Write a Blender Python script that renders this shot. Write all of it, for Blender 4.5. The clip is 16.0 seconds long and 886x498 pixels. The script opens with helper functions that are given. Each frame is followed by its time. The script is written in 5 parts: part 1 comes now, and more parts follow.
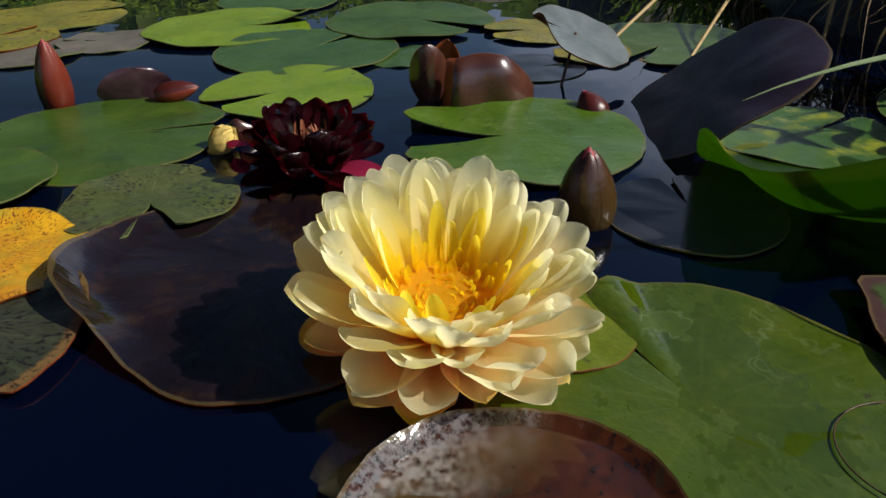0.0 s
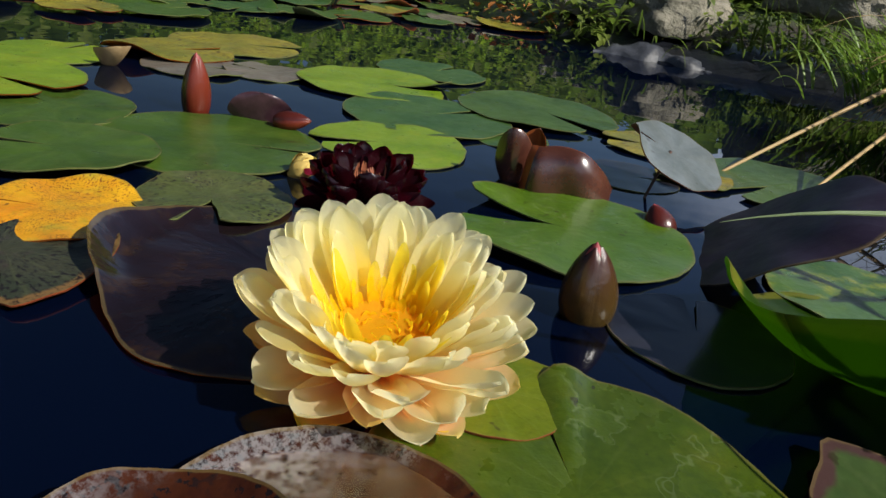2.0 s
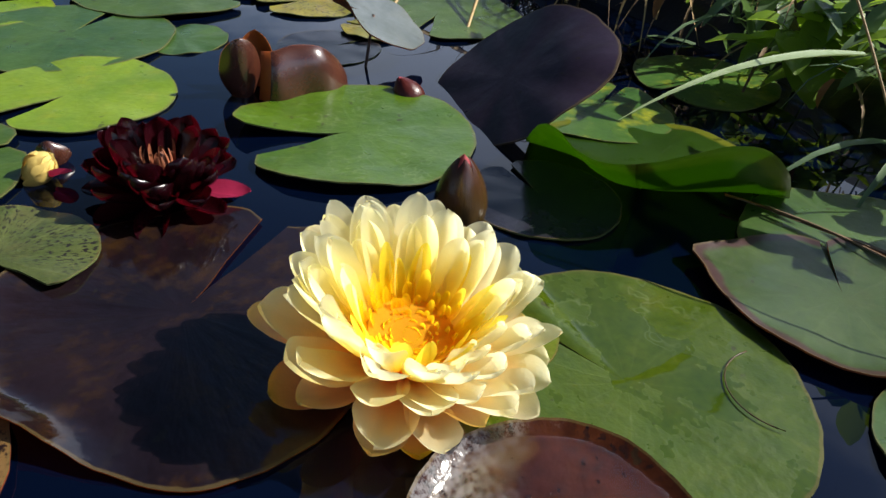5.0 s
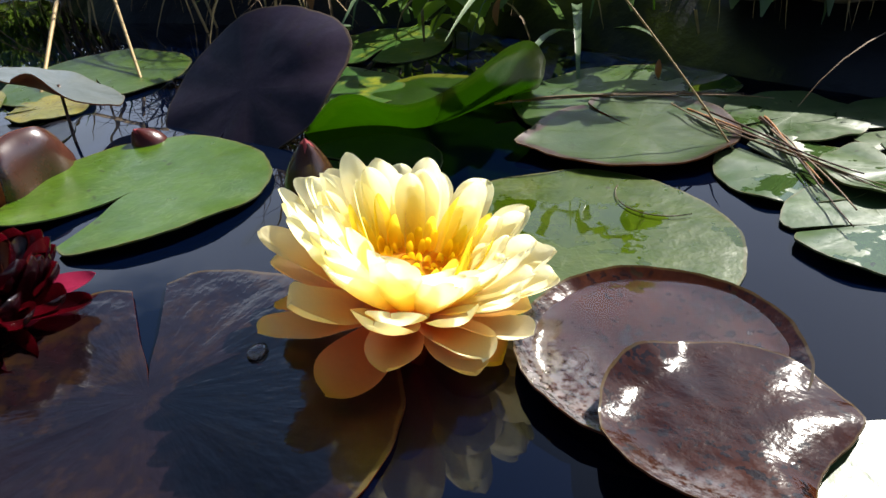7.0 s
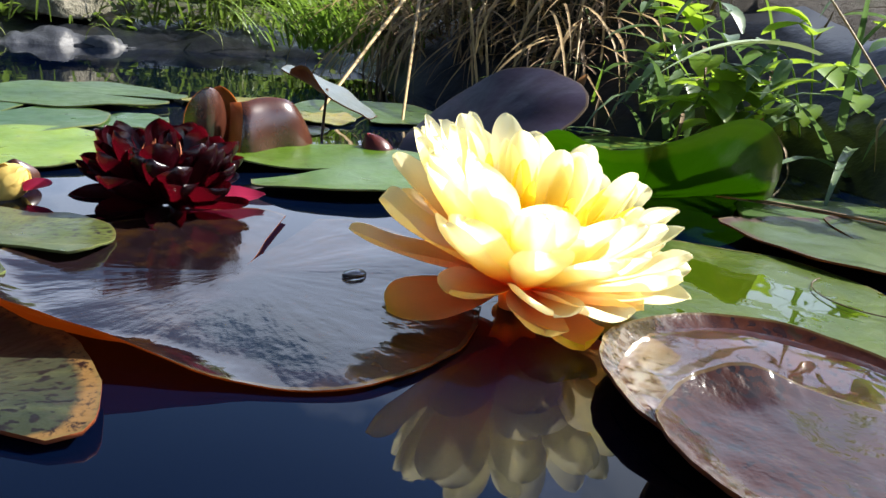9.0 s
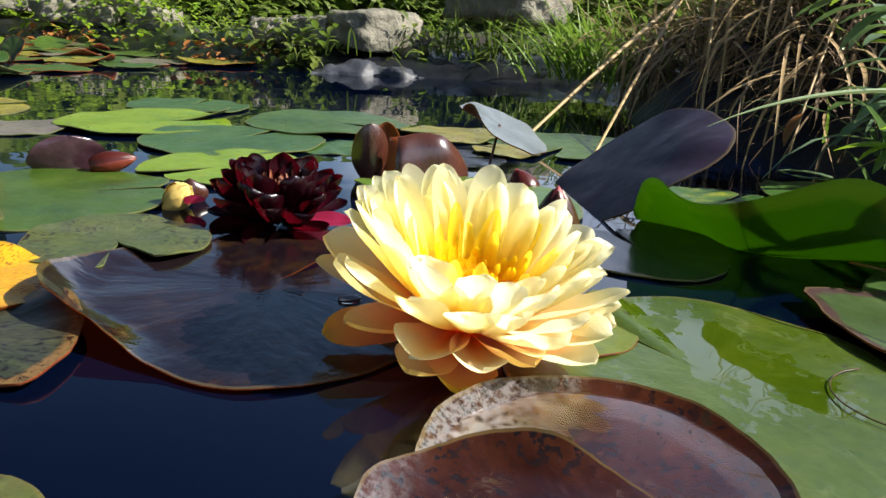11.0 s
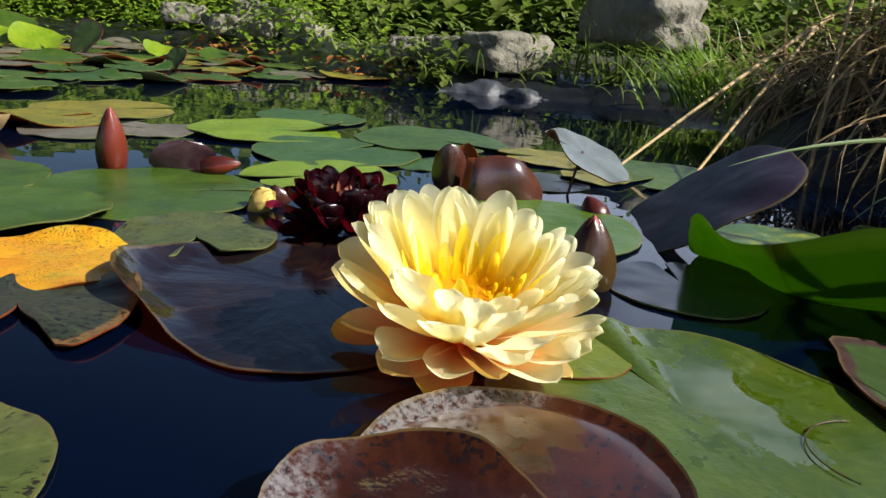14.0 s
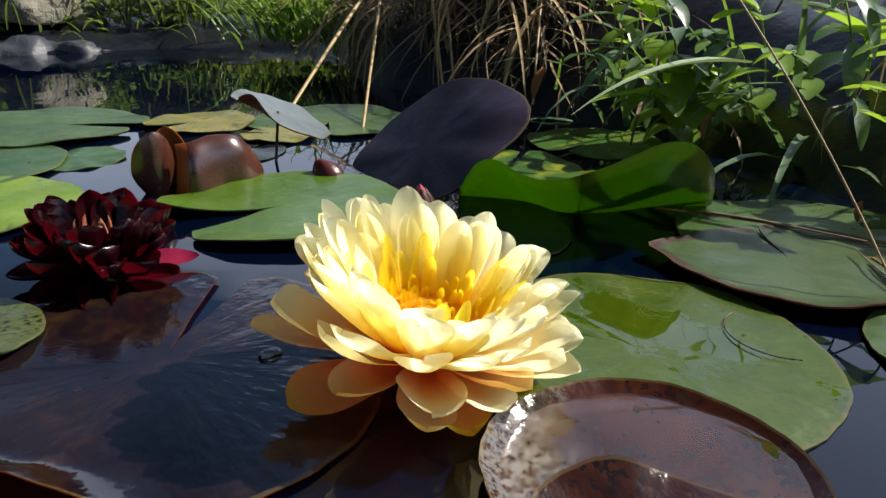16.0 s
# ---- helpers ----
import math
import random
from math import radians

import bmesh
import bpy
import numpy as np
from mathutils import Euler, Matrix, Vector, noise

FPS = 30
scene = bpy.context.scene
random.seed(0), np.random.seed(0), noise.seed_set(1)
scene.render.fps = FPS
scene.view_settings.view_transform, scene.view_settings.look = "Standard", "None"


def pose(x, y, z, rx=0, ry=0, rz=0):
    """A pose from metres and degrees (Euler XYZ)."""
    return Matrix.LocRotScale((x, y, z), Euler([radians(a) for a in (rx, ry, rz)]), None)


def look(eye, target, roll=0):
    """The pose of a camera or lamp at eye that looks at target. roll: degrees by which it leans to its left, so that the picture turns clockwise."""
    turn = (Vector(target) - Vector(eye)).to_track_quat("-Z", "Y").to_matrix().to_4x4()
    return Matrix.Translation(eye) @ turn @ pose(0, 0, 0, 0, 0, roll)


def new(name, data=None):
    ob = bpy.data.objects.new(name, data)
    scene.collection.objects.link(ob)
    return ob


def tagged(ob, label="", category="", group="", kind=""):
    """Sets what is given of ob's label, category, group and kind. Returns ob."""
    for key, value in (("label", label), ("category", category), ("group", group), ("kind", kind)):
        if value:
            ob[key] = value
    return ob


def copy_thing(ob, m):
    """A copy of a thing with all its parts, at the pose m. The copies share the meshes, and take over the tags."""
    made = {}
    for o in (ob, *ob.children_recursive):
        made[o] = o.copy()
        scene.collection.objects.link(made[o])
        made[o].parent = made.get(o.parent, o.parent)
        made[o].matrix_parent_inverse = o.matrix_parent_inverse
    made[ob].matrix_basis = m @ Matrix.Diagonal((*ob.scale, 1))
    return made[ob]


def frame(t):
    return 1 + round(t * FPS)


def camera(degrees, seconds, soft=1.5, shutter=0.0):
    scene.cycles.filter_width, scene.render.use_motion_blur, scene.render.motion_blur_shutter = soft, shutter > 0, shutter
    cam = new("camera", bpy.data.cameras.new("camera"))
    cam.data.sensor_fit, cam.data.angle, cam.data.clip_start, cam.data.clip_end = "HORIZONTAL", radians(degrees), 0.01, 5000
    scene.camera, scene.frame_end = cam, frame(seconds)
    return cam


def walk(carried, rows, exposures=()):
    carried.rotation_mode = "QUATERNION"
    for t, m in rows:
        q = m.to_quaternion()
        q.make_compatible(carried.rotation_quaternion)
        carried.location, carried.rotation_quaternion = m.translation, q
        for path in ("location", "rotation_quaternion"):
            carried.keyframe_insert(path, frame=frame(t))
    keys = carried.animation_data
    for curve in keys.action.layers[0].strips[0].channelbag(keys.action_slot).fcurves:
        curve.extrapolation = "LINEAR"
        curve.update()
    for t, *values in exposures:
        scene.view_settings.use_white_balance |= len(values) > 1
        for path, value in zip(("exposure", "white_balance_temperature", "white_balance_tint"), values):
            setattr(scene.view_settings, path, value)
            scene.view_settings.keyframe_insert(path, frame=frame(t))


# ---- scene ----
cam = camera(61.0, 16.0)
PATH = [
    (0, (0.12, -0.202, 0.231), (0.012, 1.107, -0.493), -0.9),
    (0.5, (0.122, -0.201, 0.214), (0.008, 1.148, -0.431), -0.3),
    (1, (0.154, -0.207, 0.207), (-0.046, 1.159, -0.380), 2.8),
    (1.5, (0.184, -0.21, 0.212), (-0.172, 1.139, -0.338), 5.3),
    (2, (0.222, -0.211, 0.226), (-0.198, 1.108, -0.353), 8.6),
    (2.5, (0.243, -0.202, 0.234), (-0.269, 1.065, -0.384), 10.5),
    (3, (0.263, -0.192, 0.241), (-0.300, 1.043, -0.397), 11.0),
    (3.5, (0.199, -0.193, 0.242), (-0.002, 1.122, -0.451), 7.3),
    (3.7, (0.165, -0.202, 0.247), (0.074, 1.115, -0.464), 6.3),
    (5.8, (-0.057, -0.158, 0.298), (0.608, 0.868, -0.572), 3.4),
    (6, (-0.069, -0.151, 0.294), (0.649, 0.849, -0.562), 2.2),
    (6.5, (-0.118, -0.129, 0.271), (0.784, 0.747, -0.547), -2.6),
    (7, (-0.159, -0.111, 0.241), (0.872, 0.677, -0.511), -5.7),
    (7.5, (-0.181, -0.086, 0.201), (0.958, 0.637, -0.455), -4.3),
    (8, (-0.181, -0.093, 0.179), (0.870, 0.812, -0.391), -2.0),
    (8.5, (-0.156, -0.123, 0.15), (0.747, 0.961, -0.359), 4.2),
    (9, (-0.123, -0.165, 0.134), (0.643, 1.046, -0.310), 4.9),
    (9.5, (-0.071, -0.197, 0.146), (0.521, 1.108, -0.296), 5.1),
    (9.7, (-0.049, -0.208, 0.145), (0.450, 1.144, -0.270), 4.3),
    (11.8, (0.06, -0.27, 0.177), (0.150, 1.155, -0.282), 3.5),
    (12, (0.065, -0.276, 0.173), (0.130, 1.153, -0.279), 3.6),
    (12.5, (0.088, -0.281, 0.177), (0.079, 1.154, -0.258), 5.0),
    (13, (0.105, -0.288, 0.179), (0.023, 1.149, -0.244), 6.0),
    (13.5, (0.11, -0.29, 0.179), (-0.018, 1.138, -0.262), 4.9),
    (14, (0.11, -0.283, 0.181), (0.001, 1.149, -0.253), 4.6),
    (14.5, (0.062, -0.264, 0.178), (0.164, 1.169, -0.254), 3.5),
    (15, (0.007, -0.235, 0.176), (0.353, 1.150, -0.284), 2.2),
    (15.5, (-0.026, -0.224, 0.189), (0.451, 1.105, -0.316), 0.9),
    (16, (-0.074, -0.185, 0.199), (0.660, 1.011, -0.332), 0.7),
]
walk(cam, [(t, look(eye, target, roll)) for t, eye, target, roll in PATH],
     [(0, 0.08), (1.5, 0.28), (3.7, 0.55), (5.8, 0.82), (7, 1.0), (8.0, 1.29), (9, 1.47), (9.7, 1.46), (11.8, 0.88), (14, 0.75), (15, 0.72), (16, 0.72)])

# ---- light ----
SUN_TO = Vector((0.80, -0.14, 0.70)).normalized()
world = bpy.data.worlds.new("sky")
scene.world = world
world.use_nodes = True
wn, wl = world.node_tree.nodes, world.node_tree.links
wn.clear()
w_out = wn.new("ShaderNodeOutputWorld")
w_bg = wn.new("ShaderNodeBackground")
w_sky = wn.new("ShaderNodeTexSky")
w_sky.sky_type = "NISHITA"
w_sky.sun_disc = False
w_sky.sun_elevation = math.asin(SUN_TO.z)
w_sky.sun_rotation = math.atan2(SUN_TO.x, SUN_TO.y)
w_sky.air_density = 1.0
w_sky.ozone_density = 4.0
w_sky.dust_density = 0.9
w_bg.inputs["Strength"].default_value = 0.105
# broken fair-weather cloud over the blue
w_co = wn.new("ShaderNodeTexCoord")
w_map = wn.new("ShaderNodeMapping")
w_map.inputs["Scale"].default_value = (1.0, 1.0, 2.2)
w_noise = wn.new("ShaderNodeTexNoise")
w_noise.inputs["Scale"].default_value = 2.3
w_noise.inputs["Detail"].default_value = 7.0
w_noise.inputs["Roughness"].default_value = 0.58
w_ramp = wn.new("ShaderNodeValToRGB")
w_ramp.color_ramp.elements[0].position = 0.54
w_ramp.color_ramp.elements[1].position = 0.71
w_ramp.color_ramp.elements[1].color = (0.75, 0.75, 0.75, 1)
w_mix = wn.new("ShaderNodeMix")
w_mix.data_type = "RGBA"
w_mix.inputs["B"].default_value = (6.4, 7.3, 9.2, 1)
wl.new(w_co.outputs["Generated"], w_map.inputs["Vector"])
wl.new(w_map.outputs["Vector"], w_noise.inputs["Vector"])
w_sep = wn.new("ShaderNodeSeparateXYZ")
w_low = wn.new("ShaderNodeMath")
w_low.operation = "MULTIPLY_ADD"
w_low.inputs[1].default_value = -1.7
w_low.inputs[2].default_value = 0.46
w_add = wn.new("ShaderNodeMath")
w_add.operation = "ADD"
wl.new(w_co.outputs["Generated"], w_sep.inputs[0])
wl.new(w_sep.outputs["Z"], w_low.inputs[0])
# a bank of cloud in the east
w_east = wn.new("ShaderNodeMath")
w_east.operation = "MULTIPLY_ADD"
w_east.inputs[1].default_value = 1.25
w_side = wn.new("ShaderNodeMath")
w_side.operation = "MAXIMUM"
w_side.inputs[1].default_value = -0.15
wl.new(w_sep.outputs["X"], w_side.inputs[0])
wl.new(w_side.outputs[0], w_east.inputs[0])
wl.new(w_low.outputs[0], w_east.inputs[2])
wl.new(w_east.outputs[0], w_add.inputs[0])
wl.new(w_noise.outputs["Fac"], w_add.inputs[1])
wl.new(w_add.outputs[0], w_ramp.inputs["Fac"])
wl.new(w_ramp.outputs["Color"], w_mix.inputs["Factor"])
# the clear sky deepens overhead and away from the sun
w_up = wn.new("ShaderNodeMath")
w_up.operation = "MULTIPLY_ADD"
w_up.inputs[1].default_value = -0.95
w_up.inputs[2].default_value = 1.08
w_sunward = wn.new("ShaderNodeMath")
w_sunward.operation = "MULTIPLY_ADD"
w_sunward.inputs[1].default_value = 0.80
w_clear = wn.new("ShaderNodeMapRange")
w_clear.inputs["From Min"].default_value = 0.2
w_clear.inputs["To Min"].default_value = 0.2
w_deep = wn.new("ShaderNodeVectorMath")
w_deep.operation = "SCALE"
wl.new(w_sep.outputs["Z"], w_up.inputs[0])
wl.new(w_sep.outputs["X"], w_sunward.inputs[0])
wl.new(w_up.outputs[0], w_sunward.inputs[2])
wl.new(w_sunward.outputs[0], w_clear.inputs["Value"])
wl.new(w_sky.outputs["Color"], w_deep.inputs[0])
wl.new(w_clear.outputs["Result"], w_deep.inputs["Scale"])
wl.new(w_deep.outputs["Vector"], w_mix.inputs["A"])
wl.new(w_mix.outputs["Result"], w_bg.inputs["Color"])
wl.new(w_bg.outputs["Background"], w_out.inputs["Surface"])

sun = new("sun", bpy.data.lights.new("sun", "SUN"))
sun.data.energy = 5.0
sun.data.angle = radians(0.5)
sun.data.color = (1.0, 0.95, 0.86)
sun.matrix_world = look(SUN_TO * 10, (0, 0, 0))


# ---- materials ----
class Nodes:
    """A node material under construction."""

    def __init__(self, name):
        self.mat = bpy.data.materials.new(name)
        self.mat.use_nodes = True
        self.tree = self.mat.node_tree
        self.bsdf = self.tree.nodes["Principled BSDF"]
        self.out = self.tree.nodes["Material Output"]

    def add(self, kind, **values):
        node = self.tree.nodes.new(kind)
        for key, value in values.items():
            node.inputs[key.replace("_", " ")].default_value = value
        return node

    def link(self, a, b):
        self.tree.links.new(a, b)

    def noise(self, scale, detail=4.0, rough=0.55, vector=None):
        n = self.add("ShaderNodeTexNoise", Scale=scale, Detail=detail, Roughness=rough)
        self.link(vector or self.coords(), n.inputs["Vector"])
        return n.outputs["Fac"]

    def coords(self, which="Object"):
        return self.add("ShaderNodeTexCoord").outputs[which]

    def ramp(self, fac, *stops):
        r = self.tree.nodes.new("ShaderNodeValToRGB")
        while len(r.color_ramp.elements) < len(stops):
            r.color_ramp.elements.new(0.5)
        for e, (p, c) in zip(r.color_ramp.elements, stops):
            e.position, e.color = p, (*c, 1) if len(c) == 3 else c
        self.link(fac, r.inputs["Fac"])
        return r.outputs["Color"]

    def grey(self, fac, a, b):
        return self.ramp(fac, (a, (0, 0, 0)), (b, (1, 1, 1)))

    def mix(self, fac, a, b, mode="MIX"):
        m = self.tree.nodes.new("ShaderNodeMix")
        m.data_type, m.blend_type = "RGBA", mode
        for value, key in ((fac, "Factor"), (a, "A"), (b, "B")):
            if isinstance(value, (int, float)):
                m.inputs[key].default_value = value
            elif isinstance(value, tuple):
                m.inputs[key].default_value = (*value, 1)
            else:
                self.link(value, m.inputs[key])
        return m.outputs["Result"]

    def math(self, op, a, b=0.0):
        m = self.tree.nodes.new("ShaderNodeMath")
        m.operation = op
        for n, value in enumerate((a, b)):
            if isinstance(value, (int, float)):
                m.inputs[n].default_value = value
            else:
                self.link(value, m.inputs[n])
        return m.outputs[0]

    def bump(self, height, strength, distance, after=None):
        b = self.add("ShaderNodeBump", Strength=strength, Distance=distance)
        self.link(height, b.inputs["Height"])
        if after is not None:
            self.link(after, b.inputs["Normal"])
        return b.outputs["Normal"]

    def rand(self):
        return self.add("ShaderNodeObjectInfo").outputs["Random"]

    def finish(self, color, rough, normal=None, translucent=0.0, trans_color=None, spec=0.5, coat=0.0):
        b = self.bsdf
        for value, key in ((color, "Base Color"), (rough, "Roughness")):
            if isinstance(value, (int, float)):
                b.inputs[key].default_value = value
            elif isinstance(value, tuple):
                b.inputs[key].default_value = (*value, 1)
            else:
                self.link(value, b.inputs[key])
        b.inputs["Specular IOR Level"].default_value = spec
        b.inputs["Coat Weight"].default_value = coat
        b.inputs["Coat Roughness"].default_value = 0.12
        if normal is not None:
            self.link(normal, b.inputs["Normal"])
        if translucent:
            t = self.add("ShaderNodeBsdfTranslucent")
            if isinstance(trans_color, tuple):
                t.inputs["Color"].default_value = (*trans_color, 1)
            else:
                self.link(trans_color if trans_color is not None else color, t.inputs["Color"])
            if normal is not None:
                self.link(normal, t.inputs["Normal"])
            m = self.add("ShaderNodeMixShader", Fac=translucent)
            self.link(b.outputs["BSDF"], m.inputs[1])
            self.link(t.outputs["BSDF"], m.inputs[2])
            self.link(m.outputs["Shader"], self.out.inputs["Surface"])
        return self.mat


def pad_material(name, dark, light, blotch, blotch_amount=0.5, rough=(0.26, 0.44), veins=0.5, speck=None, speck_size=90.0, spec=0.35, translucent=0.0, glare_flecks=0.0, wet=0.0, relief=1.0, trans=None, rim=None, rim_from=0.96, film_glare=0.0, scrawl=0.0, ridges=0.0):
    """Leaf blade of a water lily: fine radial veins, mottling, specks, waxy gloss, films of water."""
    n = Nodes(name)
    geo = n.coords()
    shift = n.add("ShaderNodeVectorMath")
    shift.operation = "ADD"
    n.link(geo, shift.inputs[0])
    r3 = n.add("ShaderNodeCombineXYZ")
    n.link(n.math("MULTIPLY", n.rand(), 5.0), r3.inputs["X"])
    n.link(n.math("MULTIPLY", n.rand(), 9.0), r3.inputs["Z"])
    n.link(r3.outputs[0], shift.inputs[1])
    co = shift.outputs[0]
    big = n.noise(14.0, 5.0, 0.6, co)
    fine = n.noise(170.0, 5.0, 0.65, co)
    col = n.mix(n.grey(big, 0.35, 0.68), dark, light)
    col = n.mix(n.math("MULTIPLY", n.grey(n.noise(33.0, 6.0, 0.7, co), 0.52, 0.72), blotch_amount), col, blotch)
    col = n.mix(n.math("MULTIPLY", n.grey(fine, 0.40, 0.75), 0.5), col, n.mix(0.9, col, (0.38, 0.44, 0.34), "MULTIPLY"))
    # veins that run out from the leaf stalk
    g = n.tree.nodes.new("ShaderNodeTexGradient")
    g.gradient_type = "RADIAL"
    n.link(geo, g.inputs["Vector"])
    fan = g.outputs["Fac"]
    wob = n.math("ADD", g.outputs["Fac"], n.math("MULTIPLY", n.noise(26.0, 4.0, 0.6, co), 0.045))
    tri = n.math("PINGPONG", n.math("MULTIPLY", wob, 15.0), 0.5)
    vein = n.ramp(tri, (0.0, (1, 1, 1)), (0.11, (0, 0, 0)))
    col = n.mix(n.math("MULTIPLY", vein, veins * 0.10), col, n.mix(0.5, light, (0.30, 0.34, 0.12)))
    if speck:
        ln = n.add("ShaderNodeVectorMath")
        ln.operation = "LENGTH"
        n.link(geo, ln.inputs[0])
        polar = n.add("ShaderNodeCombineXYZ")
        n.link(n.math("MULTIPLY", fan, speck_size), polar.inputs["X"])
        n.link(n.math("MULTIPLY", ln.outputs["Value"], speck_size * 1.3), polar.inputs["Y"])
        skew = n.add("ShaderNodeMapping")
        skew.inputs["Rotation"].default_value = (0.7, 0.5, 0.3)
        n.link(co, skew.inputs["Vector"])
        sp = n.grey(n.noise(1.0 if veins else 230.0, 2.0 if veins else 4.0, 0.5, polar.outputs[0] if veins else skew.outputs["Vector"]), 0.55, 0.59)
        msk = n.grey(n.noise(24.0, 4.0, 0.6, co), 0.41, 0.54)
        col = n.mix(n.math("MULTIPLY", sp, msk), col, speck)
    # pale flecks: glare spots of the wet leaf put into its colour
    if glare_flecks:
        wf = n.math("MULTIPLY", n.grey(n.noise(60.0, 9.0, 0.78, co), 0.58, 0.65), glare_flecks)
        col = n.mix(wf, col, (0.40, 0.33, 0.30))
    if scrawl:
        band = n.math("ABSOLUTE", n.math("SUBTRACT", n.noise(22.0, 3.0, 0.6, co), 0.5))
        line = n.math("MULTIPLY", n.ramp(band, (0.003, (1, 1, 1)), (0.010, (0, 0, 0))), n.grey(n.noise(9.0, 2.0, 0.5, co), 0.46, 0.54))
        col = n.mix(n.math("MULTIPLY", line, scrawl), col, (0.30, 0.36, 0.20))
    # dried film and wet-bump glare, painted grey-white along one side
    if film_glare:
        loc = n.add("ShaderNodeSeparateXYZ")
        n.link(geo, loc.inputs[0])
        side = n.grey(n.math("ADD", n.math("MULTIPLY", loc.outputs["Y"], -1.0), n.math("MULTIPLY", n.noise(30.0, 3.0, 0.6, co), 0.05)), 0.050, 0.075)
        glare_grain = n.math("MULTIPLY", side, n.grey(n.noise(240.0, 8.0, 0.75, co), 0.42, 0.56))
        col = n.mix(n.math("MULTIPLY", glare_grain, film_glare), col, (0.42, 0.43, 0.45))
    if rim:
        q = n.add("ShaderNodeSeparateXYZ")
        n.link(n.coords("UV"), q.inputs[0])
        edge = n.math("ADD", q.outputs["Y"], n.math("MULTIPLY", n.noise(40.0, 4.0, 0.6, co), 0.14))
        col = n.mix(n.grey(edge, rim_from, rim_from + 0.12), col, n.mix(n.grey(n.noise(300.0, 5.0, 0.7, co), 0.50, 0.60), rim, (0.012, 0.006, 0.006) if speck else rim))
    lip = n.add("ShaderNodeSeparateXYZ")
    n.link(n.coords("UV"), lip.inputs[0])
    edge_line = n.grey(n.math("ADD", lip.outputs["Y"], n.math("MULTIPLY", n.noise(55.0, 3.0, 0.6, co), 0.03)), 0.995, 1.012)
    col = n.mix(n.math("MULTIPLY", edge_line, 0.45), col, (0.12, 0.085, 0.03))
    # insect nibbles and dirt
    col = n.mix(n.math("MULTIPLY", n.grey(n.noise(75.0, 2.0, 0.5, co), 0.70, 0.73), 0.7), col, (0.02, 0.015, 0.008))
    ro = n.add("ShaderNodeMapRange")
    n.link(n.noise(45.0, 5.0, 0.6, co), ro.inputs["Value"])
    ro.inputs["From Min"].default_value, ro.inputs["From Max"].default_value = 0.3, 0.7
    ro.inputs["To Min"].default_value, ro.inputs["To Max"].default_value = rough
    rough_out = ro.outputs["Result"]
    h1 = n.noise(48.0, 4.0, 0.55, co)
    nrm = n.bump(h1, 0.30 * relief, 0.0035)
    nrm = n.bump(vein, 0.14 * min(1.0, 2 * veins), 0.0004, nrm)
    nrm = n.bump(fine, 0.22 * relief, 0.0004, nrm)
    if ridges:
        far = n.add("ShaderNodeVectorMath")
        far.operation = "LENGTH"
        n.link(geo, far.inputs[0])
        ray = n.add("ShaderNodeCombineXYZ")
        n.link(n.math("MULTIPLY", fan, 34.0), ray.inputs["X"])
        n.link(n.math("MULTIPLY", far.outputs["Value"], 26.0), ray.inputs["Y"])
        fold = n.math("MULTIPLY", n.noise(1.0, 3.0, 0.55, ray.outputs[0]), n.math("MULTIPLY", far.outputs["Value"], 12.0))
        nrm = n.bump(fold, ridges, 0.004, nrm)
    if wet:
        film = n.grey(n.noise(11.0, 5.0, 0.62, co), 0.62 - 0.2 * wet, 0.635 - 0.2 * wet)
        rough_out = n.mix(film, rough_out, (0.03, 0.03, 0.03))
        col = n.mix(film, col, n.mix(1.0, col, (0.85, 0.85, 0.85), "MULTIPLY"))
        flat = n.add("ShaderNodeMix")
        flat.data_type = "VECTOR"
        n.link(film, flat.inputs["Factor"])
        n.link(nrm, flat.inputs["A"])
        n.link(n.bump(fold, ridges * 0.6, 0.004) if ridges else n.bump(n.noise(13.0, 2.0, 0.5, co), 0.15, 0.004), flat.inputs["B"])
        nrm = flat.outputs["Result"]
    return n.finish(col, rough_out, nrm, translucent, trans, spec)


def petal_material(name, stops, translucent, trans_stops, rough=0.6, vein=0.4, spec=0.14, thin=0.0):
    """Petal whose colour runs from base to tip along its length."""
    n = Nodes(name)
    uv = n.coords("UV")
    sep = n.add("ShaderNodeSeparateXYZ")
    n.link(uv, sep.inputs[0])
    jitter = n.math("ADD", sep.outputs["Y"], n.math("MULTIPLY", n.math("SUBTRACT", n.rand(), 0.5), 0.10))
    col = n.ramp(jitter, *stops)
    tcol = n.ramp(jitter, *trans_stops)
    st = n.add("ShaderNodeMapping")
    st.inputs["Scale"].default_value = (26.0, 1.6, 1.0)
    n.link(uv, st.inputs["Vector"])
    lines = n.noise(1.0, 3.0, 0.6, st.outputs["Vector"])
    co = n.coords()
    col = n.mix(n.math("MULTIPLY", n.grey(lines, 0.45, 0.7), 0.12), col, n.mix(0.6, col, (0.9, 0.75, 0.35), "MULTIPLY"))
    nrm = n.bump(lines, 0.30 * vein, 0.0008)
    nrm = n.bump(n.noise(120.0, 4.0, 0.55, co), 0.45, 0.0014, nrm)
    n.finish(col, rough, nrm, translucent, tcol, spec)
    if thin:
        clear = n.add("ShaderNodeBsdfTransparent")
        m = n.add("ShaderNodeMixShader", Fac=thin)
        n.link(n.out.inputs["Surface"].links[0].from_socket, m.inputs[1])
        n.link(clear.outputs["BSDF"], m.inputs[2])
        n.link(m.outputs["Shader"], n.out.inputs["Surface"])
    return n.mat


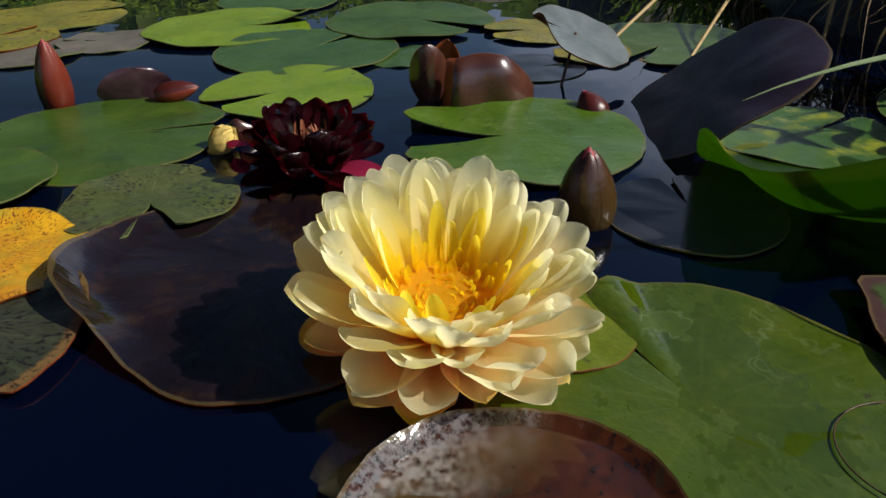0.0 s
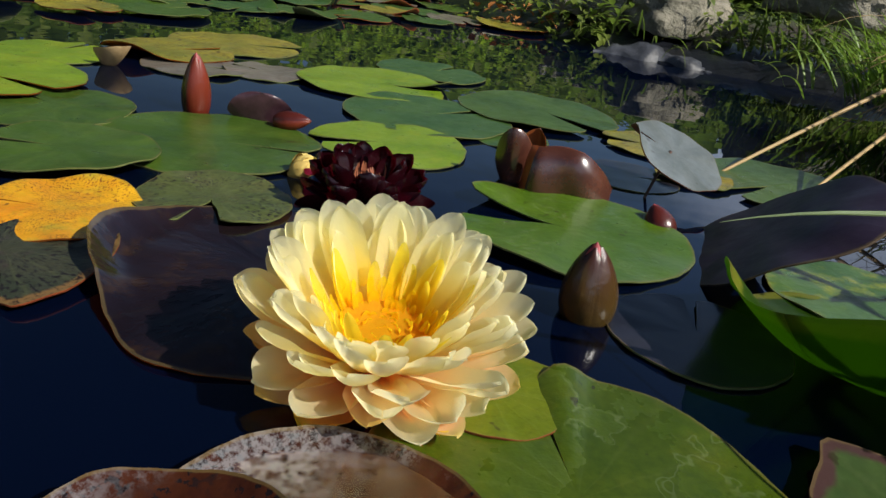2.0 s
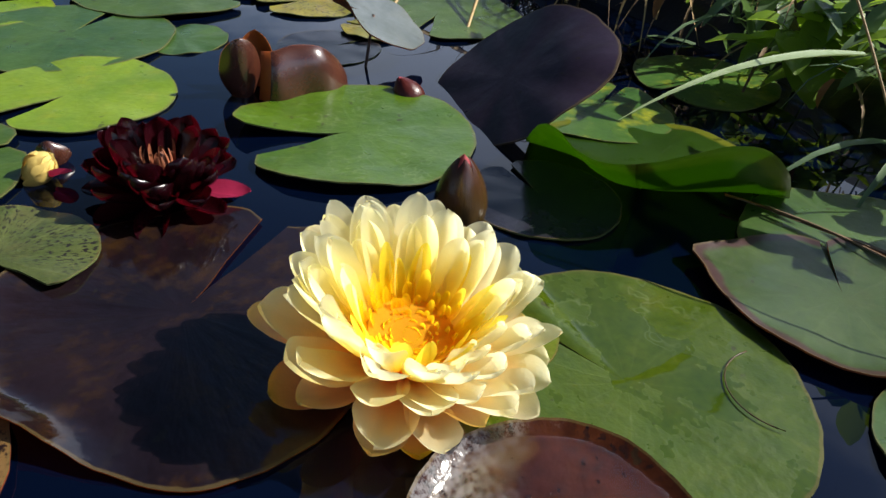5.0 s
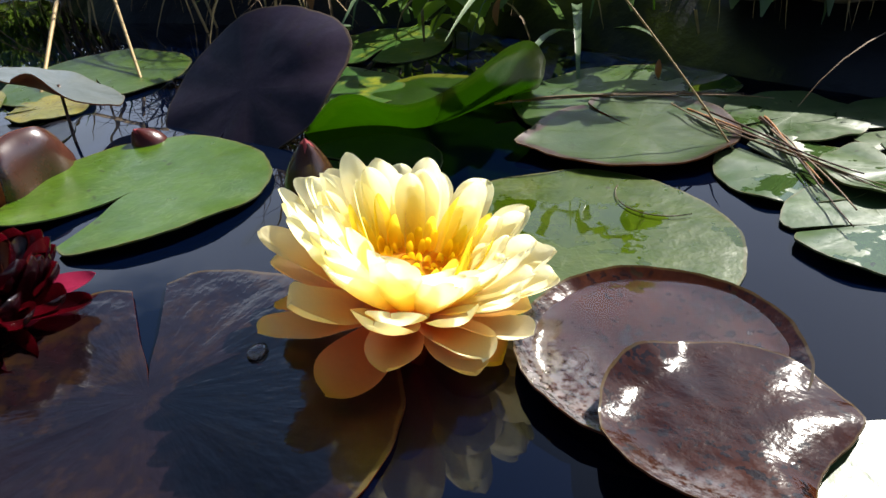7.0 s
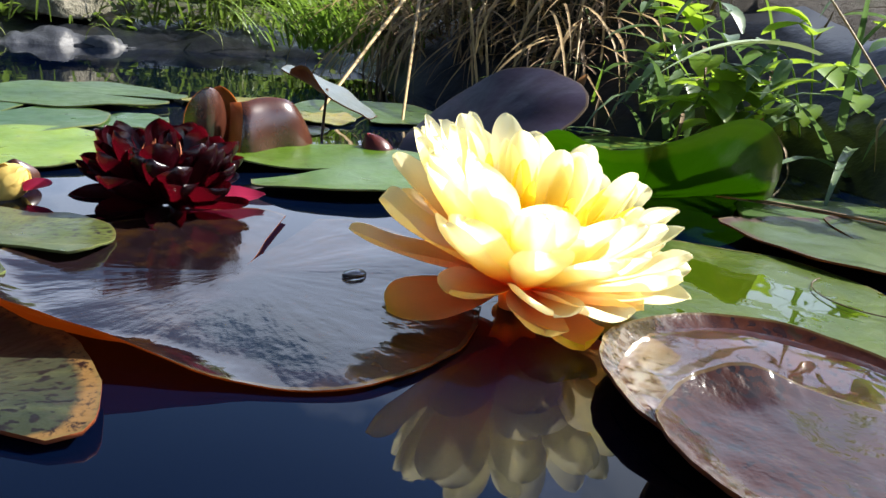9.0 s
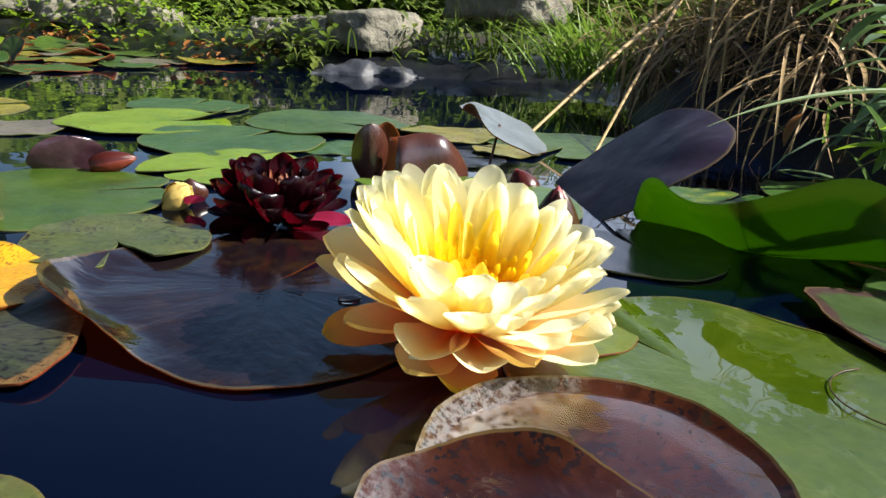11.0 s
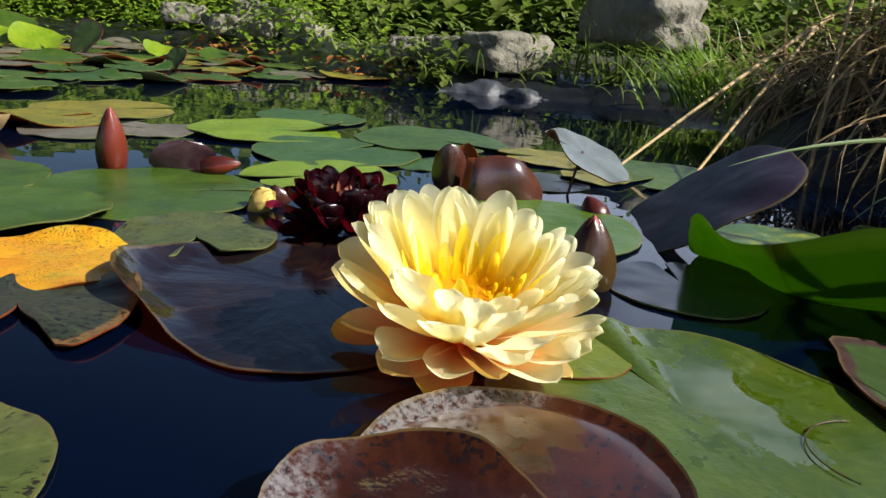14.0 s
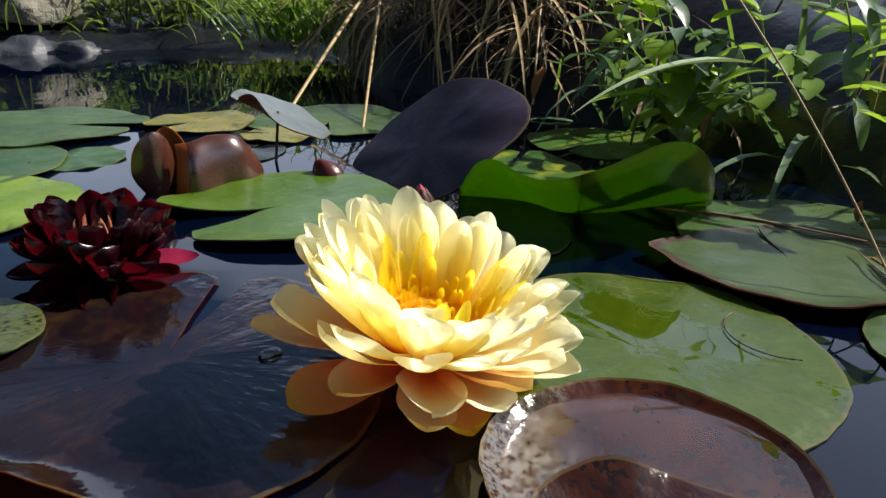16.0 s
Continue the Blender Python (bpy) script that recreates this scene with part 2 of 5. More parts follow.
def plain_material(name, a, b, scale=40.0, rough=0.5, bump=0.3, depth=0.002, translucent=0.0, trans=None, spec=0.4, per_object=0.0, island=0.0):
    """Two tones broken up by noise at two scales, with fine relief."""
    n = Nodes(name)
    co = n.coords()
    f = n.grey(n.noise(scale, 6.0, 0.65, co), 0.32, 0.70)
    col = n.mix(f, a, b)
    col = n.mix(n.math("MULTIPLY", n.grey(n.noise(scale * 7, 4.0, 0.6, co), 0.4, 0.75), 0.4), col, n.mix(0.7, col, (0.35, 0.33, 0.3), "MULTIPLY"))
    if per_object:
        col = n.mix(n.math("MULTIPLY", n.rand(), per_object), col, b)
    if island:
        r = n.add("ShaderNodeNewGeometry").outputs["Random Per Island"]
        col = n.mix(n.math("MULTIPLY", n.grey(r, 0.0, 1.0), island), col, b)
    nrm = n.bump(n.noise(scale * 3, 5.0, 0.6, co), bump, depth)
    return n.finish(col, rough, nrm, translucent, trans, spec)


M = {}
# water: dark, still, faintly rippled
n = Nodes("pond_water")
rip = n.bump(n.noise(9.0, 2.0, 0.5), 0.06, 0.01)
n.finish((0.0005, 0.0020, 0.0090), 0.015, rip, spec=0.5)
n.bsdf.inputs["IOR"].default_value = 1.333
M["water"] = n.mat

M["pad_green"] = pad_material("leaf_green", (0.02928, 0.06344, 0.00732), (0.05612, 0.1025, 0.01159), (0.07808, 0.1025, 0.00976), 0.4, spec=0.42)
M["pad_wet"] = pad_material("leaf_green_wet", (0.027, 0.054, 0.0020), (0.055, 0.084, 0.0036), (0.075, 0.088, 0.0036), 0.5, wet=0.40, spec=0.42, scrawl=0.10, relief=1.3)
M["pad_scrawl"] = pad_material("leaf_green_scrawled", (0.03455, 0.08052, 0.00427), (0.06622, 0.1269, 0.006832), (0.08638, 0.1342, 0.007686), 0.4, scrawl=0.14, spec=0.42)
M["pad_gloss"] = pad_material("leaf_green_silky", (0.034, 0.072, 0.018), (0.058, 0.105, 0.028), (0.075, 0.11, 0.02), 0.5, rough=(0.26, 0.42), spec=0.55, relief=0.6, wet=0.35)
M["pad_bronze"] = pad_material("leaf_green_bronze_edge", (0.026, 0.052, 0.014), (0.048, 0.078, 0.022), (0.055, 0.066, 0.02), 0.5, rough=(0.28, 0.42), spec=0.5, relief=0.7, rim=(0.045, 0.022, 0.022))
M["pad_blue"] = pad_material("leaf_blue_green", (0.02706, 0.06871, 0.01418), (0.04961, 0.09877, 0.02062), (0.05862, 0.1031, 0.01932), 0.4, spec=0.42)
M["pad_lime"] = pad_material("leaf_lime", (0.1105, 0.1878, 0.007072), (0.1768, 0.2542, 0.01061), (0.2431, 0.2431, 0.01061), 0.5, spec=0.42)
M["pad_olive"] = pad_material("leaf_olive_lime", (0.075, 0.105, 0.004), (0.120, 0.145, 0.006), (0.160, 0.145, 0.008), 0.5, spec=0.24)
M["pad_yellow"] = pad_material("leaf_yellowing", (0.15, 0.15, 0.018), (0.27, 0.22, 0.022), (0.17, 0.09, 0.025), 0.6, speck=(0.05, 0.03, 0.01))
M["pad_speck"] = pad_material("leaf_speckled", (0.055, 0.075, 0.020), (0.092, 0.105, 0.030), (0.080, 0.062, 0.026), 0.5, speck=(0.015, 0.012, 0.010), speck_size=150.0, veins=1.2)
M["pad_speck_dark"] = pad_material("leaf_speckled_dark", (0.0245, 0.0315, 0.0182), (0.0455, 0.0455, 0.028), (0.049, 0.0224, 0.0315), 0.8, speck=(0.012, 0.010, 0.010), speck_size=130.0, veins=1.0, rim=(0.15, 0.085, 0.030))
M["pad_orange"] = pad_material("leaf_orange", (0.58, 0.21, 0.008), (0.58, 0.36, 0.014), (0.30, 0.30, 0.03), 0.85, speck=(0.16, 0.05, 0.01), speck_size=220.0)
M["pad_purple"] = pad_material("leaf_purple", (0.0070, 0.0044, 0.0068), (0.0140, 0.0080, 0.0105), (0.042, 0.020, 0.006), 0.8, translucent=0.10, trans=(0.46, 0.16, 0.022), rough=(0.04, 0.13), veins=0.08, spec=0.5, ridges=0.20, relief=0.35)
M["pad_dark"] = pad_material("leaf_dark", (0.0105, 0.0105, 0.016), (0.021, 0.020, 0.029), (0.015, 0.016, 0.018), 0.5, rough=(0.14, 0.26), veins=0.1, relief=0.25, spec=0.2)
M["pad_purple_under"] = pad_material("leaf_purple_underside", (0.018, 0.0115, 0.025), (0.034, 0.022, 0.042), (0.026, 0.0165, 0.034), 0.4, rough=(0.40, 0.55), veins=0.25, relief=0.5, spec=0.2)
M["pad_brown"] = pad_material("leaf_brown", (0.0180, 0.0046, 0.0030), (0.0480, 0.0140, 0.0055), (0.0090, 0.0030, 0.0042), 0.8, rough=(0.08, 0.18), speck=(0.010, 0.006, 0.006), speck_size=190.0, veins=0.0, spec=0.30, glare_flecks=0.07, wet=0.5, relief=1.2, rim=(0.072, 0.016, 0.010), rim_from=1.02, film_glare=0.26)
M["pad_grey"] = pad_material("leaf_grey_mauve", (0.10, 0.085, 0.07), (0.16, 0.14, 0.11), (0.13, 0.085, 0.08), 0.5)
M["pad_silver"] = pad_material("leaf_silver", (0.0879, 0.1049, 0.1049), (0.1353, 0.1523, 0.1523), (0.1014, 0.1082, 0.1049), 0.4, rough=(0.3, 0.45), relief=0.5)
M["pad_mottled"] = pad_material("leaf_mottled", (0.03, 0.085, 0.015), (0.06, 0.12, 0.02), (0.30, 0.30, 0.015), 0.9)
M["pad_fold"] = pad_material("leaf_backlit", (0.026, 0.070, 0.0045), (0.043, 0.105, 0.0075), (0.039, 0.092, 0.006), 0.4, translucent=0.56, relief=0.5, trans=(0.15, 0.30, 0.010), rim=(0.22, 0.24, 0.02))
M["under_red"] = plain_material("leaf_underside_red", (0.16, 0.035, 0.015), (0.30, 0.075, 0.02), 60.0, 0.45)
M["under_orange"] = plain_material("leaf_underside_orange", (0.30, 0.085, 0.016), (0.42, 0.15, 0.026), 50.0, 0.4, translucent=0.7, trans=(0.9, 0.30, 0.04))
M["under_green"] = plain_material("leaf_underside_green", (0.10, 0.14, 0.04), (0.17, 0.18, 0.06), 60.0, 0.5)
M["curl_in"] = plain_material("leaf_chestnut", (0.045, 0.013, 0.008), (0.080, 0.026, 0.014), 45.0, 0.27, 0.10, 0.001, spec=1.0)
M["curl_out"] = plain_material("leaf_chestnut_underside", (0.32, 0.08, 0.02), (0.42, 0.13, 0.03), 45.0, 0.4, translucent=0.35, trans=(0.75, 0.22, 0.04))
M["leaf_mauve"] = plain_material("leaf_mauve", (0.033, 0.0132, 0.018), (0.072, 0.033, 0.042), 70.0, 0.28, 0.2, 0.002, spec=0.6)
M["petal_cream"] = petal_material("petal_cream", [(0.0, (0.84, 0.52, 0.21)), (0.30, (0.82, 0.70, 0.38)), (0.60, (0.83, 0.79, 0.53)), (1.0, (0.83, 0.81, 0.58))], 0.76,
                                  [(0.0, (0.99, 0.66, 0.24)), (0.3, (0.99, 0.88, 0.46)), (1.0, (0.99, 0.95, 0.64))], thin=0.16)
M["petal_cream_inner"] = petal_material("petal_cream_inner", [(0.0, (0.96, 0.70, 0.012)), (0.36, (0.94, 0.80, 0.09)), (0.62, (0.84, 0.78, 0.38)), (1.0, (0.83, 0.81, 0.57))], 0.72,
                                        [(0.0, (0.99, 0.74, 0.02)), (0.40, (0.99, 0.89, 0.15)), (0.7, (0.99, 0.93, 0.45)), (1.0, (0.99, 0.95, 0.62))], thin=0.16)
M["petal_blush"] = petal_material("petal_blush", [(0.0, (0.90, 0.36, 0.14)), (0.45, (0.84, 0.56, 0.28)), (0.78, (0.82, 0.71, 0.42)), (1.0, (0.83, 0.79, 0.52))], 0.66,
                                  [(0.0, (0.98, 0.38, 0.13)), (0.5, (0.98, 0.70, 0.34)), (1.0, (0.98, 0.93, 0.60))], thin=0.10)
M["petal_peach"] = petal_material("petal_peach", [(0.0, (0.92, 0.30, 0.11)), (0.5, (0.92, 0.50, 0.27)), (0.85, (0.90, 0.66, 0.40)), (1.0, (0.85, 0.68, 0.24))], 0.62,
                                  [(0.0, (0.98, 0.32, 0.12)), (0.6, (0.98, 0.56, 0.25)), (1.0, (0.94, 0.74, 0.26))], thin=0.06)
M["petal_sepal"] = petal_material("petal_outer_sepal", [(0.0, (0.92, 0.27, 0.09)), (0.6, (0.92, 0.40, 0.15)), (0.86, (0.88, 0.50, 0.13)), (1.0, (0.52, 0.46, 0.03))], 0.52,
                                  [(0.0, (0.97, 0.30, 0.08)), (0.7, (0.97, 0.48, 0.17)), (1.0, (0.78, 0.58, 0.06))])
M["petal_inner"] = petal_material("petal_inner_yellow", [(0.0, (0.97, 0.68, 0.008)), (0.5, (0.97, 0.81, 0.02)), (1.0, (0.96, 0.87, 0.08))], 0.75,
                                  [(0.0, (0.99, 0.62, 0.01)), (1.0, (0.99, 0.88, 0.07))], thin=0.20)
M["stamen"] = petal_material("stamen_yellow", [(0.0, (0.98, 0.56, 0.003)), (0.5, (0.98, 0.72, 0.008)), (1.0, (0.98, 0.84, 0.02))], 0.75,
                             [(0.0, (0.99, 0.60, 0.004)), (1.0, (0.99, 0.84, 0.02))], thin=0.22)
M["heart"] = plain_material("flower_heart", (0.98, 0.50, 0.003), (0.98, 0.64, 0.005), 420.0, 0.7, 0.4, 0.002, translucent=0.65, trans=(0.99, 0.58, 0.006))
M["petal_crimson"] = petal_material("petal_crimson", [(0.0, (0.028, 0.0019, 0.0040)), (0.5, (0.018, 0.0014, 0.0030)), (1.0, (0.0095, 0.0010, 0.0027))], 0.15,
                                    [(0.0, (0.30, 0.005, 0.018)), (1.0, (0.18, 0.004, 0.013))], 0.22, spec=0.5)
M["petal_pink"] = petal_material("petal_pink", [(0.0, (0.30, 0.02, 0.06)), (1.0, (0.42, 0.03, 0.09))], 0.3,
                                 [(0.0, (0.6, 0.03, 0.10)), (1.0, (0.7, 0.06, 0.16))], 0.3)
M["petal_crimson_heart"] = plain_material("crimson_heart", (0.05, 0.006, 0.008), (0.09, 0.016, 0.012), 300.0, 0.5)
M["stamen_rust"] = plain_material("stamen_rust", (0.22, 0.065, 0.03), (0.34, 0.12, 0.06), 200.0, 0.5)
M["bud_olive"] = petal_material("bud_olive", [(0.0, (0.060, 0.040, 0.009)), (0.6, (0.050, 0.026, 0.009)), (1.0, (0.050, 0.014, 0.010))], 0.04,
                                [(0.0, (0.3, 0.15, 0.02)), (1.0, (0.3, 0.1, 0.03))], 0.22, 0.8, 0.6)
M["bud_pink"] = petal_material("bud_pink", [(0.0, (0.3, 0.048, 0.048)), (1.0, (0.372, 0.072, 0.084))], 0.2, [(0.0, (0.6, 0.1, 0.1)), (1.0, (0.7, 0.15, 0.15))], 0.35)
M["bud_red"] = petal_material("bud_red", [(0.0, (0.10, 0.014, 0.006)), (0.6, (0.15, 0.022, 0.009)), (1.0, (0.17, 0.030, 0.014))], 0.12,
                              [(0.0, (0.5, 0.05, 0.02)), (1.0, (0.6, 0.08, 0.05))], 0.3, 0.8, 0.5)
M["bud_red_dark"] = petal_material("bud_red_dark", [(0.0, (0.05, 0.01, 0.006)), (1.0, (0.08, 0.0125, 0.01))], 0.1,
                                   [(0.0, (0.3, 0.05, 0.02)), (1.0, (0.4, 0.06, 0.04))], 0.3, 0.8, 0.5)
M["faded"] = petal_material("petal_faded", [(0.0, (0.62, 0.42, 0.10)), (1.0, (0.70, 0.55, 0.18))], 0.2, [(0.0, (0.8, 0.5, 0.1)), (1.0, (0.8, 0.6, 0.2))], 0.5, 1.0)
M["stalk"] = plain_material("stalk_brown", (0.05, 0.022, 0.015), (0.10, 0.05, 0.03), 80.0, 0.35)
n = Nodes("garden_soil")
patch = n.grey(n.noise(1.7, 5.0, 0.6), 0.42, 0.58)
crumb = n.grey(n.noise(60.0, 6.0, 0.7), 0.3, 0.7)
earth = n.mix(crumb, (0.014, 0.010, 0.007), (0.042, 0.030, 0.020))
turf = n.mix(n.grey(n.noise(95.0, 5.0, 0.7), 0.35, 0.7), (0.018, 0.036, 0.008), (0.070, 0.105, 0.022))
M["soil"] = n.finish(n.mix(patch, earth, turf), 0.9, n.bump(n.noise(45.0, 7.0, 0.7), 0.9, 0.02))
M["liner"] = plain_material("liner_rubber", (0.0035, 0.0042, 0.006), (0.012, 0.014, 0.019), 6.0, 0.36, 0.2, 0.02, spec=0.38)
# paler grey than the liner: its bright sheen is put into this colour
M["liner_dust_sheen"] = plain_material("liner_dusty_sheen", (0.016, 0.018, 0.023), (0.075, 0.082, 0.10), 16.0, 0.5, 0.5, 0.006, spec=0.4)
M["stone"] = plain_material("stone_grey", (0.055, 0.060, 0.035), (0.27, 0.245, 0.19), 14.0, 0.85, 1.0, 0.016, per_object=0.5)
M["straw"] = plain_material("straw_dry", (0.15, 0.088, 0.040), (0.50, 0.35, 0.165), 60.0, 0.6, 0.2, 0.0008, island=0.8, translucent=0.15, trans=(0.5, 0.4, 0.2))
M["stalk_straw"] = plain_material("straw_stalk", (0.36, 0.24, 0.10), (0.46, 0.33, 0.155), 9.0, 0.55, 0.15, 0.0008)
M["edging"] = plain_material("stone_buff", (0.16, 0.125, 0.09), (0.33, 0.27, 0.20), 20.0, 0.85, 0.8, 0.01)
M["straw_dark"] = plain_material("straw_weathered", (0.070, 0.043, 0.025), (0.24, 0.16, 0.09), 60.0, 0.7, 0.2, 0.0008, island=0.9)
M["grass"] = plain_material("grass_green", (0.09, 0.17, 0.02), (0.19, 0.28, 0.045), 40.0, 0.42, 0.2, 0.0006, translucent=0.3, trans=(0.25, 0.42, 0.05), island=0.6)
M["grass_blue"] = plain_material("grass_blue_green", (0.08, 0.13, 0.075), (0.15, 0.22, 0.12), 40.0, 0.35, 0.2, 0.0006, translucent=0.2, trans=(0.2, 0.35, 0.1), island=0.5)
M["grass_pale"] = plain_material("grass_pale", (0.22, 0.30, 0.14), (0.34, 0.42, 0.24), 60.0, 0.40, 0.2, 0.0006, translucent=0.25, trans=(0.4, 0.5, 0.2))
M["leaf"] = plain_material("leaf_fresh", (0.09, 0.18, 0.02), (0.19, 0.30, 0.03), 40.0, 0.38, 0.3, 0.001, translucent=0.42, trans=(0.42, 0.62, 0.05), island=0.7)
# leaf tones spread wide: sunlit bits and dark gaps put into the colour
M["leaf_dim"] = plain_material("leaf_bank_sun_gap", (0.022, 0.048, 0.010), (0.17, 0.21, 0.035), 30.0, 0.45, 0.3, 0.002, translucent=0.3, trans=(0.22, 0.35, 0.05), island=0.9)
M["leaf_rust"] = plain_material("leaf_rust", (0.22, 0.07, 0.02), (0.38, 0.16, 0.04), 40.0, 0.5, island=0.6)
n = Nodes("clear_water")
n.finish((1.0, 1.0, 1.0), 0.0, n.bump(n.noise(30.0, 2.0, 0.5), 0.05, 0.003))
n.bsdf.inputs["Transmission Weight"].default_value = 1.0
n.bsdf.inputs["IOR"].default_value = 1.333
M["clear_water"] = n.mat
n = Nodes("clear_water_drop")
n.finish((1.0, 1.0, 1.0), 0.0)
n.bsdf.inputs["Transmission Weight"].default_value = 1.0
n.bsdf.inputs["IOR"].default_value = 1.333
M["droplet"] = n.mat


# ---- mesh helpers ----
def solid(name, verts, faces, mats, parent=None, uvs=None, slots=None, smooth=True, at=None, label=""):
    """One mesh object from numpy-made verts and faces."""
    me = bpy.data.meshes.new(name)
    me.from_pydata([tuple(v) for v in verts], [], faces)
    for m in mats if isinstance(mats, (list, tuple)) else [mats]:
        me.materials.append(m)
    if uvs is not None:
        layer = me.uv_layers.new(name="UVMap")
        for loop in me.loops:
            layer.data[loop.index].uv = uvs[loop.vertex_index]
    if slots is not None:
        me.polygons.foreach_set("material_index", slots)
    me.polygons.foreach_set("use_smooth", [smooth] * len(me.polygons))
    ob = new(name, me)
    if at is not None:
        ob.matrix_world = at
    if parent is not None:
        ob.parent = parent
    if label:
        ob["label"] = label
    return ob


def thing(name, at, label, category, group="", kind=""):
    e = new(name)
    e.empty_display_size = 0.01
    e.matrix_world = at
    return tagged(e, label, category, group, kind)


def ease(x):
    x = min(1.0, max(0.0, x))
    return x * x * (3 - 2 * x)


def leaf_pad(name, x, y, r, notch, mat, label, gap=10.0, turn=0.0, z=0.0, lifts=(), under="under_green", wave=0.0015, depth=0.94, seed=0, tilt=(0, 0), off=0.0, segs=72, rings=12, thick=0.0012, rim=(0.8, 0.0), bite=None, corner=None):
    """A floating lily leaf: round, slit from the rim to the stalk. notch: the way the slit opens, in degrees from +x.
    lifts: (direction, half width in degrees, height, inner start 0..1) of turned-up rims."""
    rng = random.Random(seed + int(abs(x) * 1000) + int(abs(y) * 7777))
    ph = [rng.uniform(0, 6.28) for _ in range(8)]
    verts, uvs = [], []
    for k in range(rings + 1):
        q = k / rings
        for j in range(segs + 1):
            f = j / segs
            half = radians(gap) * ease((q - (1 - depth)) / depth * 2.0) * 0.5 if depth > 0 else 0.0
            a = half + f * (2 * math.pi - 2 * half)
            # lobes rounded off beside the slit
            side = min(f, 1 - f) * 360
            rr = r * (1 + 0.012 * math.sin(3 * a + ph[0]) + 0.010 * math.sin(5 * a + ph[1]) + 0.004 * math.sin(13 * a + ph[2]) + 0.003 * math.sin(29 * a + ph[3]))
            if depth > 0:
                rr *= 1 - 0.10 * math.exp(-(side / 5.0) ** 2)
            else:
                a = 2 * math.pi * f
            if bite:
                d = abs((math.degrees(a) + notch - bite[0] + 180) % 360 - 180) / bite[1]
                rr *= 1 - bite[2] * max(0.0, 1 - d * d) + bite[3] * math.exp(-((d - 1) * 2.2) ** 2)
            if corner:
                d = abs((math.degrees(a) + notch - corner[0] + 180) % 360 - 180) / corner[1]
                rr *= 1 + corner[2] * math.exp(-d * d if len(corner) > 3 else -d)
            px, py = q * rr * math.cos(a) + off * r * (q * q - q), q * rr * math.sin(a)
            wa = math.degrees(a) + notch
            pz = wave * q * q * (math.sin(2 * a + ph[4]) + 0.7 * math.sin(5 * a + ph[5]) + 0.5 * math.sin(9 * a + ph[6]))
            pz += rim[1] * max(0.0, (q - rim[0]) / (1 - rim[0])) ** 1.5
            for way, wide, high, start in lifts:
                d = abs((wa - way + 180) % 360 - 180) / wide
                if d < 1:
                    pz += high * (0.5 + 0.5 * math.cos(math.pi * d)) * max(0.0, (q - start) / (1 - start)) ** 1.7
            verts.append((px, py, pz + thick))
            uvs.append((f, q))
    n1 = len(verts)
    verts += [(a, b, c - thick * 1.2) for a, b, c in verts]
    uvs += uvs
    w = segs + 1
    faces, slots = [], []
    for k in range(rings):
        for j in range(segs):
            p = k * w + j
            quad = (p, p + w, p + w + 1, p + 1)
            faces.append(quad)
            slots.append(0)
            faces.append(tuple(n1 + i for i in reversed(quad)))
            slots.append(1)
    rim = [rings * w + j for j in range(w)]
    edge = [k * w for k in range(rings + 1)] + rim[1:] + [k * w + segs for k in range(rings - 1, -1, -1)]
    for a, b in zip(edge, edge[1:]):
        faces.append((a, n1 + a, n1 + b, b))
        slots.append(1)
    ob = thing(name, Matrix.Translation((x, y, z + 0.0012)) @ Euler((radians(tilt[0]), radians(tilt[1]), radians(notch + turn))).to_matrix().to_4x4(), label, "lily pad")
    top = [q for q, k in zip(faces, slots) if k == 0]
    low = [q for q, k in zip(faces, slots) if k == 1]
    solid("blade", verts[:n1], top, M[mat], ob, uvs[:n1])
    solid("underside", verts, low, M[under], ob, uvs)
    return ob


def petal_mesh(L, W, e0, e1, cup, hook, seed, nl=16, nw=8, wide_at=0.64, point=2.4, ripple=0.0, spoon=0.0):
    """A petal that grows along +x from the origin, rising from e0 to e1 degrees; its hollow side faces up and in."""
    rng = random.Random(seed)
    p1, p2, skew = rng.uniform(0, 6.28), rng.uniform(0, 6.28), rng.uniform(-0.10, 0.10)
    verts, uvs, faces = [], [], []
    x = z = 0.0
    last = 0.0
    for i in range(nl + 1):
        s = 1 - (1 - i / nl) ** 1.7
        e = radians(e0 + (e1 - e0) * s + hook * max(0.0, (s - 0.72) / 0.28) ** 2)
        x += L * (s - last) * math.cos(e)
        z += L * (s - last) * math.sin(e)
        last = s
        a = wide_at
        prof = (0.30 + 0.70 * math.sin(0.5 * math.pi * (s / a)) ** 1.1) if s < a else max(0.0, 1 - ((s - a) / (1 - a)) ** point) ** 0.5
        w = W * max(prof, 0.015)
        for j in range(nw + 1):
            u = 2 * j / nw - 1
            lift = cup * W * (abs(u) ** 1.8) * prof * (1 - 0.55 * s ** 3) + spoon * W * (u * u - 0.35) * math.exp(-((s - 0.86) / 0.12) ** 2)
            rip = ripple * W * math.sin(5.0 * s + 2.2 * u + p1) * abs(u) * s + ripple * 0.8 * W * math.sin(9 * s + p2) * u * u * s
            h = lift + rip
            verts.append((x - h * math.sin(e), u * w * (1 - 0.10 * cup * abs(u)) + skew * W * s * s, z + h * math.cos(e)))
            uvs.append((j / nw, s))
    for i in range(nl):
        for j in range(nw):
            p = i * (nw + 1) + j
            faces.append((p, p + 1, p + nw + 2, p + nw + 1))
    return verts, faces, uvs


